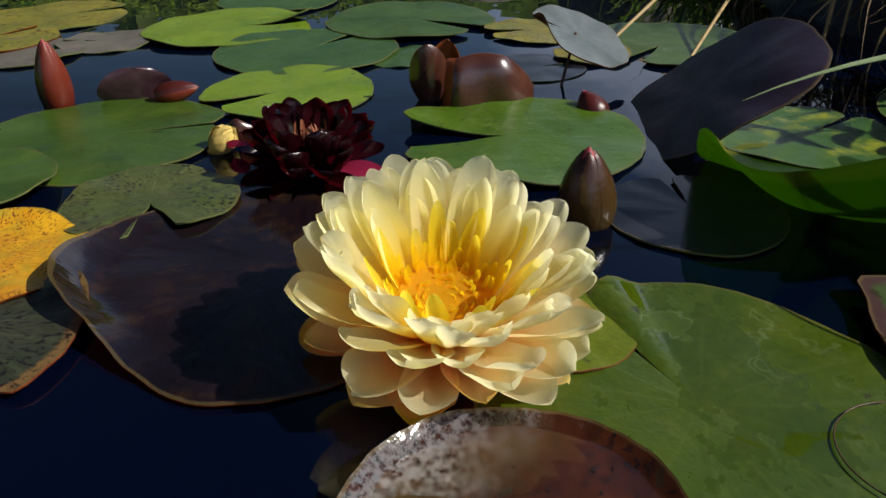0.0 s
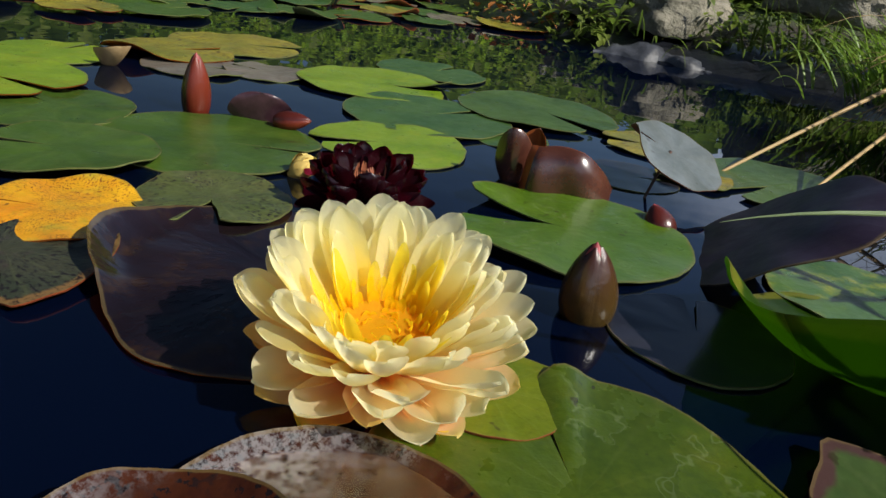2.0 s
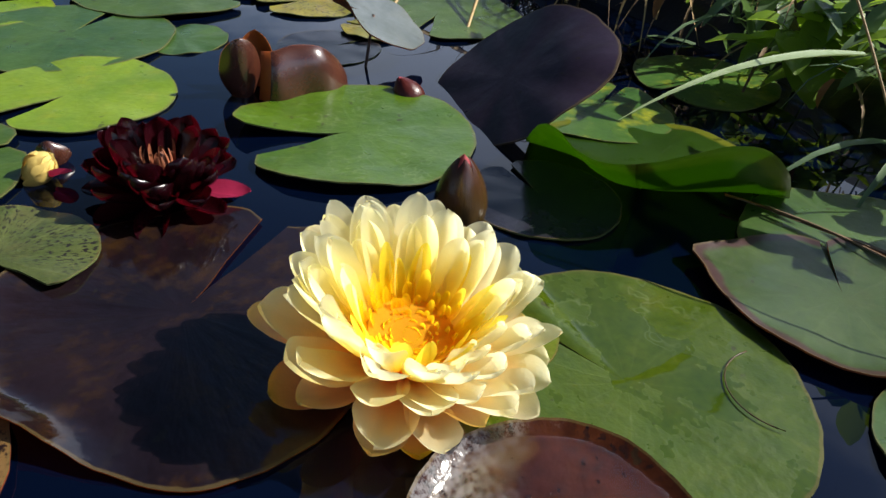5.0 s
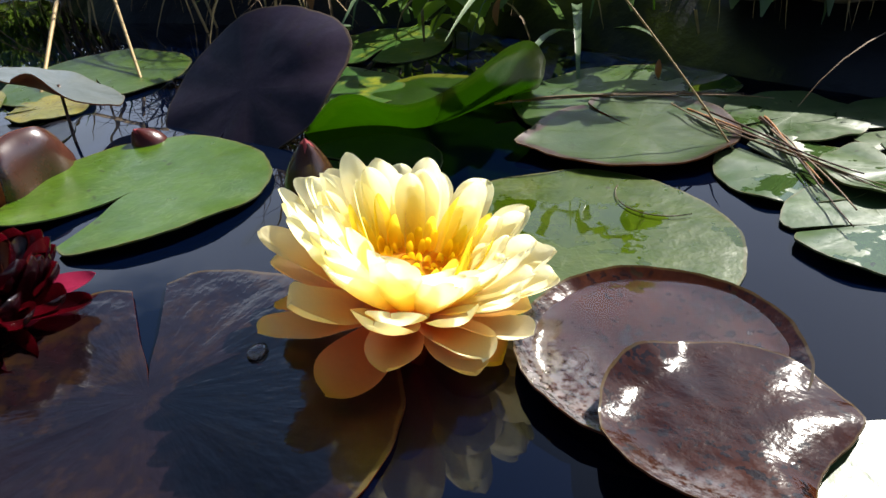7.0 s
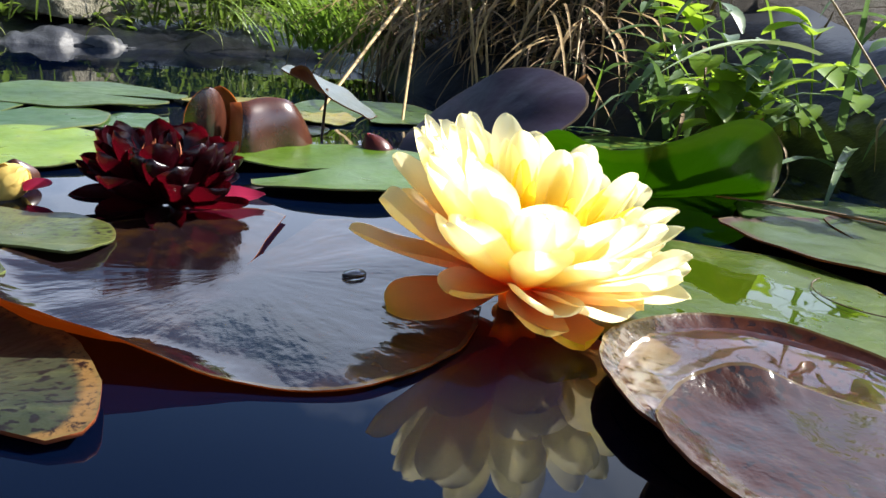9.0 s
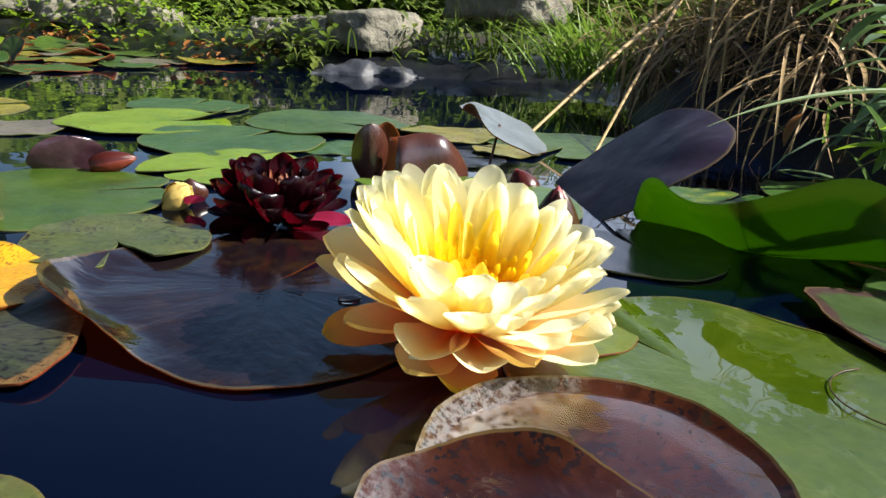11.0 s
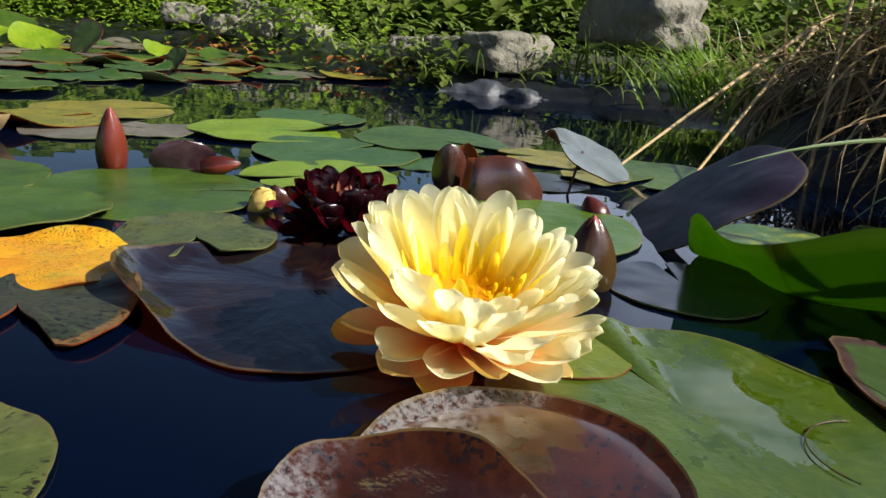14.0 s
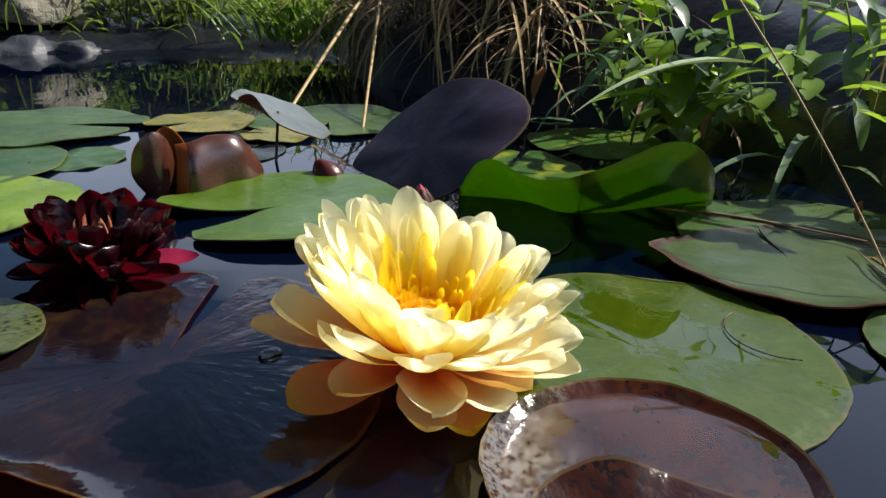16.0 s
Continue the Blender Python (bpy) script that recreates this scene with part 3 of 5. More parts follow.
def add_petal(parent, mat, az, base_r, base_z, spec, name="petal", roll=0.0, label=""):
    verts, faces, uvs = petal_mesh(**spec)
    m = pose(0, 0, base_z, 0, 0, az) @ pose(base_r, 0, 0, roll)
    ob = solid(name, verts, faces, M[mat], parent, uvs, label=label)
    ob.matrix_basis = m
    return ob


def ovoid_shell(r, h, az0, az1, lap, wide=0.42, top=1.0, nl=14, nw=10, swell=0.0, close=0.10):
    """One sepal of a closed bud: a strip of an upright ovoid shell between two directions."""
    verts, uvs, faces = [], [], []
    for i in range(nl + 1):
        s = i / nl * top
        rad = r * (math.sin(math.pi * min(1.0, max(0.0, (s + 0.10) / 1.10)) ** (0.55 / (1 - wide + 0.12))) ** 0.75 if s < 1 else 0.0)
        rad = max(rad, close * r * (1 - s) + 0.0004)
        for j in range(nw + 1):
            f = j / nw
            shrink = 1 - max(0.0, (s - 0.75) / 0.25) ** 2 * 0.75
            mid = (az0 + az1) / 2
            a = radians(mid + (az0 + (az1 - az0) * f - mid) * shrink)
            rr = rad + lap + swell * math.sin(math.pi * f)
            verts.append((rr * math.cos(a), rr * math.sin(a), h * s))
            uvs.append((f, s))
    for i in range(nl):
        for j in range(nw):
            p = i * (nw + 1) + j
            faces.append((p, p + 1, p + nw + 2, p + nw + 1))
    return verts, faces, uvs


def tube(name, pts, radii, mat, parent=None, sides=7, label=""):
    """A round stem through the given points."""
    verts, faces = [], []
    pts = [Vector(p) for p in pts]
    for i, p in enumerate(pts):
        d = (pts[min(i + 1, len(pts) - 1)] - pts[max(i - 1, 0)]).normalized()
        a = d.orthogonal().normalized()
        b = d.cross(a)
        r = radii[i] if isinstance(radii, (list, tuple)) else radii
        for k in range(sides):
            t = 2 * math.pi * k / sides
            verts.append(p + r * (math.cos(t) * a + math.sin(t) * b))
    for i in range(len(pts) - 1):
        for k in range(sides):
            q = i * sides
            faces.append((q + k, q + (k + 1) % sides, q + sides + (k + 1) % sides, q + sides + k))
    faces.append(tuple(range(sides - 1, -1, -1)))
    faces.append(tuple(range((len(pts) - 1) * sides, len(pts) * sides)))
    return solid(name, verts, faces, M[mat] if isinstance(mat, str) else mat, parent, label=label)


def arc(p0, p1, sag, n=12, side=(0, 0, 1)):
    """Points from p0 to p1 along a bow that stands out by sag."""
    p0, p1, side = Vector(p0), Vector(p1), Vector(side)
    return [p0.lerp(p1, i / n) + side * sag * 4 * (i / n) * (1 - i / n) for i in range(n + 1)]


class Blades:
    """Collects many blades or leaves into one mesh."""

    def __init__(self):
        self.v, self.f = [], []

    def blade(self, root, way, length, width, droop, n=7, lean=1.2, fold=0.25, twist=0.0):
        """A narrow blade: starts at root, leans towards way (degrees), droops under its weight."""
        a = radians(way)
        d = Vector((math.cos(a), math.sin(a), 0))
        s = Vector((-math.sin(a), math.cos(a), 0))
        p, e = Vector(root), lean
        base = len(self.v)
        for i in range(n + 1):
            t = i / n
            w = width * (1 - t ** 1.6) * min(1.0, 0.45 + 2.2 * t) + width * 0.04
            up = Vector((-d.x * math.sin(e), -d.y * math.sin(e), math.cos(e)))
            self.v += [p - s * w + up * w * fold, p - up * w * fold * 0.4, p + s * w + up * w * fold]
            p = p + length / n * (d * math.cos(e) + Vector((0, 0, math.sin(e))))
            a += twist / n
            d = Vector((math.cos(a), math.sin(a), 0))
            s = Vector((-math.sin(a), math.cos(a), 0))
            e -= droop / n * (0.5 + t)
        for i in range(n):
            q = base + 3 * i
            self.f += [(q, q + 1, q + 4, q + 3), (q + 1, q + 2, q + 5, q + 4)]

    def leaf(self, root, way, length, width, elev, bend=0.5, n=4, fold=0.3):
        """A broad leaf with a point."""
        a = radians(way)
        d = Vector((math.cos(a), math.sin(a), 0))
        s = Vector((-math.sin(a), math.cos(a), 0))
        p, e = Vector(root), elev
        base = len(self.v)
        for i in range(n + 1):
            t = i / n
            w = width * max(0.03, math.sin(math.pi * min(1, t * 0.92 + 0.06)) ** 0.8)
            up = Vector((-d.x * math.sin(e), -d.y * math.sin(e), math.cos(e)))
            self.v += [p - s * w + up * w * fold, p, p + s * w + up * w * fold]
            p = p + length / n * (d * math.cos(e) + Vector((0, 0, math.sin(e))))
            e -= bend / n
        for i in range(n):
            q = base + 3 * i
            self.f += [(q, q + 1, q + 4, q + 3), (q + 1, q + 2, q + 5, q + 4)]

    def build(self, name, mat, label, category, kind="stuff", parent=None):
        ob = solid(name, self.v, self.f, M[mat], parent)
        return tagged(ob, label, category, "", kind) if parent is None else ob

# ---- ground, water, liner ----
EDGE = [(0.53, -1.6), (0.54, -0.6), (0.56, -0.1), (0.62, 0.2), (0.66, 0.48), (0.58, 0.85), (0.55, 1.1), (0.66, 1.37), (0.64, 1.70), (0.36, 1.79),
        (0.10, 1.79), (-0.12, 1.87), (-0.40, 2.05), (-0.75, 2.45), (-1.4, 2.7), (-2.3, 2.6), (-2.7, 1.4), (-2.6, -0.4), (-1.6, -1.7), (-0.4, -2.0)]


def rounded(points, per=16):
    """A closed smooth line through the points."""
    out, n = [], len(points)
    for i in range(n):
        p = [Vector((*points[(i + k - 1) % n], 0)) for k in range(4)]
        for j in range(per):
            t = j / per
            out.append(0.5 * (2 * p[1] + (p[2] - p[0]) * t + (2 * p[0] - 5 * p[1] + 4 * p[2] - p[3]) * t * t + (3 * p[1] - p[0] - 3 * p[2] + p[3]) * t ** 3))
    return out


SHORE = rounded(EDGE)
SX = np.array([[p.x, p.y] for p in SHORE])


def shore_distance(x, y):
    """Metres outside the pond's edge; negative over the water."""
    a, b = SX, np.roll(SX, -1, 0)
    d = b - a
    p = np.array([x, y])
    t = np.clip(((p - a) * d).sum(1) / (d * d).sum(1), 0, 1)
    near = np.hypot(*(p - a - t[:, None] * d).T).min()
    cross = (a[:, 1] > y) != (b[:, 1] > y)
    inside = (cross & (x < (b[:, 0] - a[:, 0]) * (y - a[:, 1]) / (b[:, 1] - a[:, 1] + 1e-12) + a[:, 0])).sum() % 2
    return -near if inside else near


def bank_height(x, y):
    d = shore_distance(x, y)
    if d < 0:
        return max(-0.4, 1.1 * d - 0.01)
    h = (0.17 - 0.105 * ease((0.22 - y) / 0.12) - 0.12 * ease((y - 1.35) / 0.3)) * ease(d / 0.26) + 0.10 * ease((d - 0.3) / 2.0)
    h += 0.20 * math.exp(-((x - 1.0) / 0.26) ** 2 - ((y - 1.0) / 0.42) ** 2)
    return h - 0.012 + 0.03 * noise.noise((x * 3, y * 3, 0)) * ease(d / 0.2) + 0.02 * noise.noise((x * 11, y * 11, 2)) * ease(d / 0.2)


def build_ground():
    k = 130
    gx = [0.0 + 0.35 * math.sinh(5.6 * (2 * i / k - 1)) for i in range(k + 1)]
    gy = [0.9 + 0.35 * math.sinh(5.6 * (2 * i / k - 1)) for i in range(k + 1)]
    verts = [(x, y, bank_height(x, y)) for y in gy for x in gx]
    faces = [(j * (k + 1) + i, j * (k + 1) + i + 1, (j + 1) * (k + 1) + i + 1, (j + 1) * (k + 1) + i) for j in range(k) for i in range(k)]
    tagged(solid("ground", verts, faces, M["soil"]), "dark crumbly soil bank round the garden pond", "ground", "", "structure")


build_ground()
w = 4.0
tagged(solid("water", [(-w, -w, 0), (w, -w, 0), (w, w, 0), (-w, w, 0)], [(0, 1, 2, 3)], M["water"]), "still dark pond water reflecting the blue sky", "water", "", "structure")


def build_liner():
    verts, faces, n = [], [], len(SHORE)
    prof = [(-0.16, -0.16), (-0.08, -0.075), (-0.02, -0.012), (0.02, 0.028), (0.06, 0.062), (0.10, 0.092), (0.14, 0.122), (0.18, 0.142), (0.20, 0.136)]
    for i, p in enumerate(SHORE):
        tan = (SHORE[(i + 1) % n] - SHORE[i - 1]).normalized()
        out = Vector((tan.y, -tan.x, 0))
        low = 1 - 0.68 * ease((p.y - 1.35) / 0.3) - 0.52 * ease((0.22 - p.y) / 0.12)
        for k, (d, z) in enumerate(prof):
            z = z * low if z > 0 else z
            fold = 0.045 * noise.noise((p.x * 7, p.y * 7, k * 0.35)) + 0.022 * noise.noise((p.x * 15, p.y * 15, k * 0.5 + 9)) + 0.012 * noise.noise((p.x * 25, p.y * 25, k * 0.8)) + 0.005 * math.sin(i * 1.9 + k * 0.5)
            q = p + out * (d + fold)
            verts.append((q.x, q.y, z + 0.016 + fold * 0.8))
    c = len(prof)
    for i in range(n):
        for k in range(c - 1):
            faces.append((i * c + k, ((i + 1) % n) * c + k, ((i + 1) % n) * c + k + 1, i * c + k + 1))
    tagged(solid("pond_liner", verts, faces, M["liner"]), "creased black rubber pond liner along the bank", "pond liner", "", "structure")


build_liner()


def edging_stone(x, y, z, sx, sy, sz, turn, seed, label):
    """A flat split stone: layered sides, chipped edges."""
    bm = bmesh.new()
    bmesh.ops.create_cube(bm, size=2.0)
    bmesh.ops.subdivide_edges(bm, edges=bm.edges[:], cuts=15, use_grid_fill=True)
    for v in bm.verts:
        c = v.co.copy()
        r = max(abs(c.x), abs(c.y))
        layer = 0.035 * math.sin(c.z * 9 + seed) + 0.05 * noise.noise((c.x * 0.8, c.y * 0.8, c.z * 5 + seed))
        round_off = 0.10 * max(0.0, abs(c.z) - 0.75) / 0.25
        k = 1 + (layer - round_off) * r + 0.06 * noise.noise(c * 2.2 + Vector((seed, 0, 0)))
        v.co = Vector((c.x * sx * k, c.y * sy * k, c.z * sz * (1 + 0.10 * noise.noise((c.x * 3, c.y * 3, seed)))))
    me = bpy.data.meshes.new("edging_stone")
    bm.to_mesh(me)
    bm.free()
    me.materials.append(M["edging"])
    me.polygons.foreach_set("use_smooth", [True] * len(me.polygons))
    ob = new("edging_stone", me)
    ob.matrix_world = pose(x, y, z, 0, 0, turn)
    return tagged(ob, label, "stone", "edging stones")


edging_stone(0.745, -0.005, 0.098, 0.13, 0.125, 0.040, 4, 1, "weathered buff edging stone laid on the pond liner")
edging_stone(0.735, -0.270, 0.096, 0.13, 0.130, 0.038, -3, 5, "layered pale edging stone with straw hanging over it")

# ---- lily pads ----
leaf_pad("lily_pad", 0.213, 0.072, 0.104, 119, "pad_wet", "big glossy green lily pad slit to its stalk", gap=2.2, z=-0.0006, off=0.0, lifts=[(108, 13, 0.008, 0.05), (70, 40, 0.003, 0.5)], wave=0.0006, seed=1, segs=96)
leaf_pad("lily_pad", 0.152, 0.132, 0.042, 200, "pad_olive", "small yellowing green lily pad half under another", gap=8, z=0.0006, under="under_red", wave=0.0005, lifts=[(40, 30, 0.002, 0.6)], seed=2, corner=(42, 30, 0.14))
leaf_pad("lily_pad", -0.018, 0.190, 0.119, 53, "pad_purple", "large wet purple-bronze lily pad with an open slit", gap=11, z=0.001, under="under_orange", lifts=[(202, 66, 0.020, 0.78)], bite=(236, 30, 0.07, 0.0), corner=(-86, 42, 0.11, 2), seed=3, segs=110, rings=30, wave=0.001, thick=0.0006)
leaf_pad("lily_pad", -0.128, 0.268, 0.062, -65, "pad_speck", "olive lily pad thick with dark specks", gap=32, z=0.004, seed=4)
leaf_pad("lily_pad", -0.192, 0.176, 0.060, 200, "pad_orange", "dying orange and yellow lily pad", gap=2, z=0.004, lifts=[(100, 60, 0.008, 0.5)], seed=5, under="under_orange")
leaf_pad("lily_pad", -0.168, 0.108, 0.068, -60, "pad_speck_dark", "dull purple-green speckled lily pad with curled edge", gap=34, z=0.003, lifts=[(40, 60, 0.004, 0.6)], under="under_red", corner=(-38, 22, 0.22), seed=6)
leaf_pad("lily_pad", -0.230, 0.404, 0.108, 18, "pad_green", "large flat green lily pad under a red bud", gap=4, z=0.001, seed=7, segs=96)
leaf_pad("lily_pad", -0.290, 0.280, 0.078, 205, "pad_green", "round green lily pad with upturned edge", gap=8, z=0.006, lifts=[(-30, 60, 0.006, 0.5)], seed=8)
leaf_pad("lily_pad", -0.414, 0.384, 0.082, 170, "pad_green", "round pale green lily pad on the water", gap=8, z=0.002, seed=9)
leaf_pad("lily_pad", 0.137, 0.412, 0.106, 186, "pad_scrawl", "heart-slit bright green lily pad with bleached scrawls", gap=26, z=0.002, lifts=[(165, 40, 0.012, 0.4), (250, 80, 0.004, 0.6)], under="under_green", seed=10, segs=96)
leaf_pad("lily_pad", 0.254, 0.274, 0.062, 100, "pad_dark", "dark bluish lily pad lying low in the water", gap=10, z=0.0, wave=0.0004, seed=11)
leaf_pad("lily_pad", -0.097, 0.538, 0.088, 222, "pad_lime", "yellow-green lily pad with a wide slit", gap=16, z=0.002, seed=12)
leaf_pad("lily_pad", -0.117, 0.705, 0.112, 60, "pad_blue", "blue-green round lily pad overlapping its neighbour", gap=9, z=0.002, seed=13)
leaf_pad("lily_pad", -0.253, 0.825, 0.116, 10, "pad_lime", "lime green lily pad with a folded lobe", gap=14, z=0.003, lifts=[(20, 30, 0.015, 0.4)], seed=14)
leaf_pad("lily_pad", -0.009, 0.870, 0.118, -30, "pad_green", "green lily pad with a rounded slit", gap=16, z=0.004, seed=15)
leaf_pad("lily_pad", 0.000, 0.686, 0.050, 200, "pad_blue", "small blue-green lily pad tucked under larger ones", gap=10, z=0.0, seed=16)
leaf_pad("lily_pad", -0.236, 1.015, 0.095, 80, "pad_blue", "greyish blue-green lily pad far out", gap=9, z=0.001, seed=17)
leaf_pad("lily_pad", 0.320, 0.750, 0.110, 240, "pad_green", "pale green lily pad beside the grassy bank", gap=12, z=0.001, seed=18)
leaf_pad("lily_pad", 0.165, 0.815, 0.070, 200, "pad_yellow", "yellowing blotched lily pad", gap=14, z=0.002, seed=19)
leaf_pad("lily_pad", 0.225, 0.690, 0.045, 150, "pad_yellow", "small yellow lily pad with rusty edge", gap=12, z=0.003, seed=20)
leaf_pad("lily_pad", 0.155, 0.640, 0.058, 20, "pad_dark", "dark sunken lily pad", gap=12, z=-0.001, wave=0.0003, seed=21)
leaf_pad("lily_pad", -0.391, 0.748, 0.062, 190, "pad_grey", "small dull grey lily pad", gap=12, z=0.001, seed=22)
leaf_pad("lily_pad", -0.470, 0.690, 0.075, 20, "pad_grey", "mauve-grey old lily pad", gap=12, z=0.001, seed=23)
leaf_pad("lily_pad", -0.560, 0.740, 0.095, 60, "pad_yellow", "yellow lily pad with an orange folded rim", gap=12, z=0.003, lifts=[(-90, 60, 0.016, 0.4)], under="under_orange", seed=24)
leaf_pad("lily_pad", -0.550, 0.900, 0.110, 30, "pad_yellow", "pale yellow-green lily pad", gap=10, z=0.001, seed=25)
leaf_pad("lily_pad", -0.545, 0.410, 0.108, 0, "pad_lime", "bright lime lily pad with a lifted orange-backed edge", gap=10, z=0.008, lifts=[(215, 90, 0.024, 0.4)], under="under_orange", seed=26)
leaf_pad("lily_pad", -0.362, 0.243, 0.046, 90, "pad_grey", "small grey-green lily pad", gap=10, z=0.001, seed=27)
leaf_pad("lily_pad", -0.630, 0.585, 0.078, 90, "pad_lime", "lime lily pad near the open water", gap=10, z=0.002, seed=28)
leaf_pad("lily_pad", -0.720, 0.470, 0.085, 135, "pad_bronze", "brown-red lily leaf tilted up out of the water", gap=8, z=0.045, tilt=(0, 36), under="under_red", seed=52)
leaf_pad("lily_pad", 0.462, 0.138, 0.104, 300, "pad_gloss", "large green lily pad dappled with grass shade", gap=3, z=0.001, seed=29, segs=96)
leaf_pad("lily_pad", 0.392, 0.102, 0.080, 60, "pad_bronze", "silvery green lily pad with a pointed bronze edge", gap=4, z=0.0035, lifts=[(134, 40, 0.004, 0.5), (250, 60, 0.004, 0.6)], under="under_red", seed=51, segs=96, rim=(0.8, 0.002), corner=(134, 12, 0.30))
leaf_pad("lily_pad", 0.466, 0.001, 0.055, 140, "pad_gloss", "small blue-green lily pad by the liner", gap=8, z=0.003, seed=30)
leaf_pad("lily_pad", 0.368, -0.024, 0.054, 60, "pad_gloss", "small shiny lily pad crossed by dead stems", gap=8, z=0.002, seed=31)
leaf_pad("lily_pad", 0.308, -0.090, 0.060, 120, "pad_gloss", "wet lily pad striped with grass shadows", gap=8, z=0.003, seed=32)
leaf_pad("lily_pad", 0.489, -0.100, 0.070, 120, "pad_gloss", "wet blue-green lily pad at the pond edge", gap=8, z=0.001, seed=33)
leaf_pad("lily_pad", 0.385, -0.088, 0.052, 30, "pad_gloss", "pale wet lily pad lapping its neighbour", gap=10, z=0.006, lifts=[(160, 60, 0.004, 0.5)], seed=34)
leaf_pad("lily_pad", 0.073, -0.160, 0.078, 200, "pad_gloss", "green lily pad lapped by a brown one", gap=8, z=-0.001, wave=0.0005, seed=35)
leaf_pad("lily_pad", -0.113, -0.062, 0.062, 200, "pad_speck", "small olive lily pad alone on open water", gap=8, z=0.001, seed=36)
leaf_pad("lily_pad", 0.130, -0.014, 0.069, 238, "pad_brown", "bronze-red lily pad cupped round a pool of water", gap=0.5, depth=0.3, z=0.0022, rim=(0.78, 0.0060), lifts=[(232, 60, -0.003, 0.78), (140, 60, 0.003, 0.78)], under="under_red", wave=0.0004, seed=37, segs=120, rings=26)
leaf_pad("lily_pad", 0.091, -0.062, 0.055, -86, "pad_brown", "blotched brown-red lily pad with upturned rim", gap=0, depth=0, bite=(-98, 44, 0.32, 0.03), z=0.0095, lifts=[(170, 80, 0.0115, 0.60), (80, 60, 0.008, 0.65), (280, 90, -0.006, 0.30)], under="under_red", wave=0.0010, seed=38, segs=120, rings=24)



def pool(x, y, z, r, seed, label):
    """A sheet of clear water held in a cupped leaf."""
    rng = random.Random(seed)
    ph = [rng.uniform(0, 6.28) for _ in range(4)]
    verts = [(0, 0, 0)]
    for k in (0.6, 0.93, 1.0):
        for j in range(64):
            a = 2 * math.pi * j / 64
            rr = r * k * (1 + 0.05 * math.sin(2 * a + ph[0]) + 0.04 * math.sin(3 * a + ph[1]) + 0.02 * math.sin(7 * a + ph[2]))
            verts.append((rr * math.cos(a), rr * math.sin(a), -0.0008 if k == 1.0 else 0.0))
    faces = [(0, 1 + j, 1 + (j + 1) % 64) for j in range(64)]
    for q in (1, 65):
        faces += [(q + j, q + 64 + j, q + 64 + (j + 1) % 64, q + (j + 1) % 64) for j in range(64)]
    ob = solid("water_pool", verts, faces, M["clear_water"])
    ob.matrix_world = pose(x, y, z)
    ob.visible_shadow = False
    return tagged(ob, label, "water pool")


pool(0.130, -0.014, 0.0074, 0.063, 3, "still pool of clear water lying in a cupped lily pad")
leaf_pad("lily_pad", 0.365, 0.300, 0.108, 228, "pad_fold", "bright green lily pad folded up along one side", gap=2, depth=0.0, z=0.001, lifts=[(192, 58, 0.052, 0.25), (262, 64, 0.079, 0.25)], corner=(275, 36, 0.10, 2), under="pad_fold", seed=39, segs=96, rings=18)
leaf_pad("lily_pad", 0.378, 0.425, 0.078, 40, "pad_mottled", "green lily pad mottled with yellow", gap=8, z=0.001, seed=40)
leaf_pad("lily_pad", 0.545, 0.480, 0.080, 200, "pad_mottled", "shaded mottled lily pad under the bank", gap=8, z=0.001, seed=42)
leaf_pad("lily_pad", 0.290, 0.442, 0.096, 180, "pad_purple_under", "purple lily pad standing up on edge out of the water", gap=4, depth=0.4, z=0.031, tilt=(0, 39), lifts=[(-30, 60, -0.016, 0.55)], corner=(-42, 34, 0.13, 2), bite=(205, 55, 0.14, 0.0), under="pad_purple_under", seed=41, segs=96, rings=16)
leaf_pad("lily_pad", 0.200, 0.600, 0.056, 180, "pad_silver", "small silvery lily pad held above the water on its stalk", gap=7, depth=0.6, z=0.044, tilt=(-12, -21), lifts=[(215, 40, 0.017, 0.50)], under="under_red", seed=43)
tagged(tube("leaf_stalk", arc((0.176, 0.565, -0.03), (0.196, 0.597, 0.049), 0.004), 0.0016, "stalk"), "thin dark stalk holding a lily pad up", "stalk")

# pads far out over the water
rng = random.Random(5)
far_mats = ["pad_green", "pad_grey", "pad_blue", "pad_yellow", "pad_grey", "pad_green", "pad_blue", "pad_grey"]
far_words = {"pad_green": "green", "pad_blue": "blue-green", "pad_lime": "lime", "pad_yellow": "yellowing", "pad_grey": "dull grey"}
spots = []
for _ in range(1600):
    fx, fy = rng.uniform(-2.3, -0.30), rng.uniform(0.75, 2.5)
    fr = rng.uniform(0.07, 0.11)
    if shore_distance(fx, fy) > -0.05 or fy < 1.00 + 1.6 * (fx + 0.82) or fx > -0.72 and fy < 1.1:
        continue
    if all(math.hypot(fx - a, fy - b) > 0.72 * (fr + c) for a, b, c in spots):
        spots.append((fx, fy, fr))
for i, (fx, fy, fr) in enumerate(spots[:110]):
    mt = far_mats[i % len(far_mats)]
    up = [(rng.uniform(0, 360), 50, rng.choice((0.0, 0.0, 0.008, 0.02)), 0.4)]
    leaf_pad("lily_pad", fx, fy, fr, rng.uniform(0, 360), mt, far_words[mt] + " lily pad far out on the pond", gap=12, z=0.002 + 0.003 * (i % 3), lifts=up, under="under_red" if i % 2 else "under_green", seed=100 + i, segs=40, rings=7)["group"] = "far lily pads"
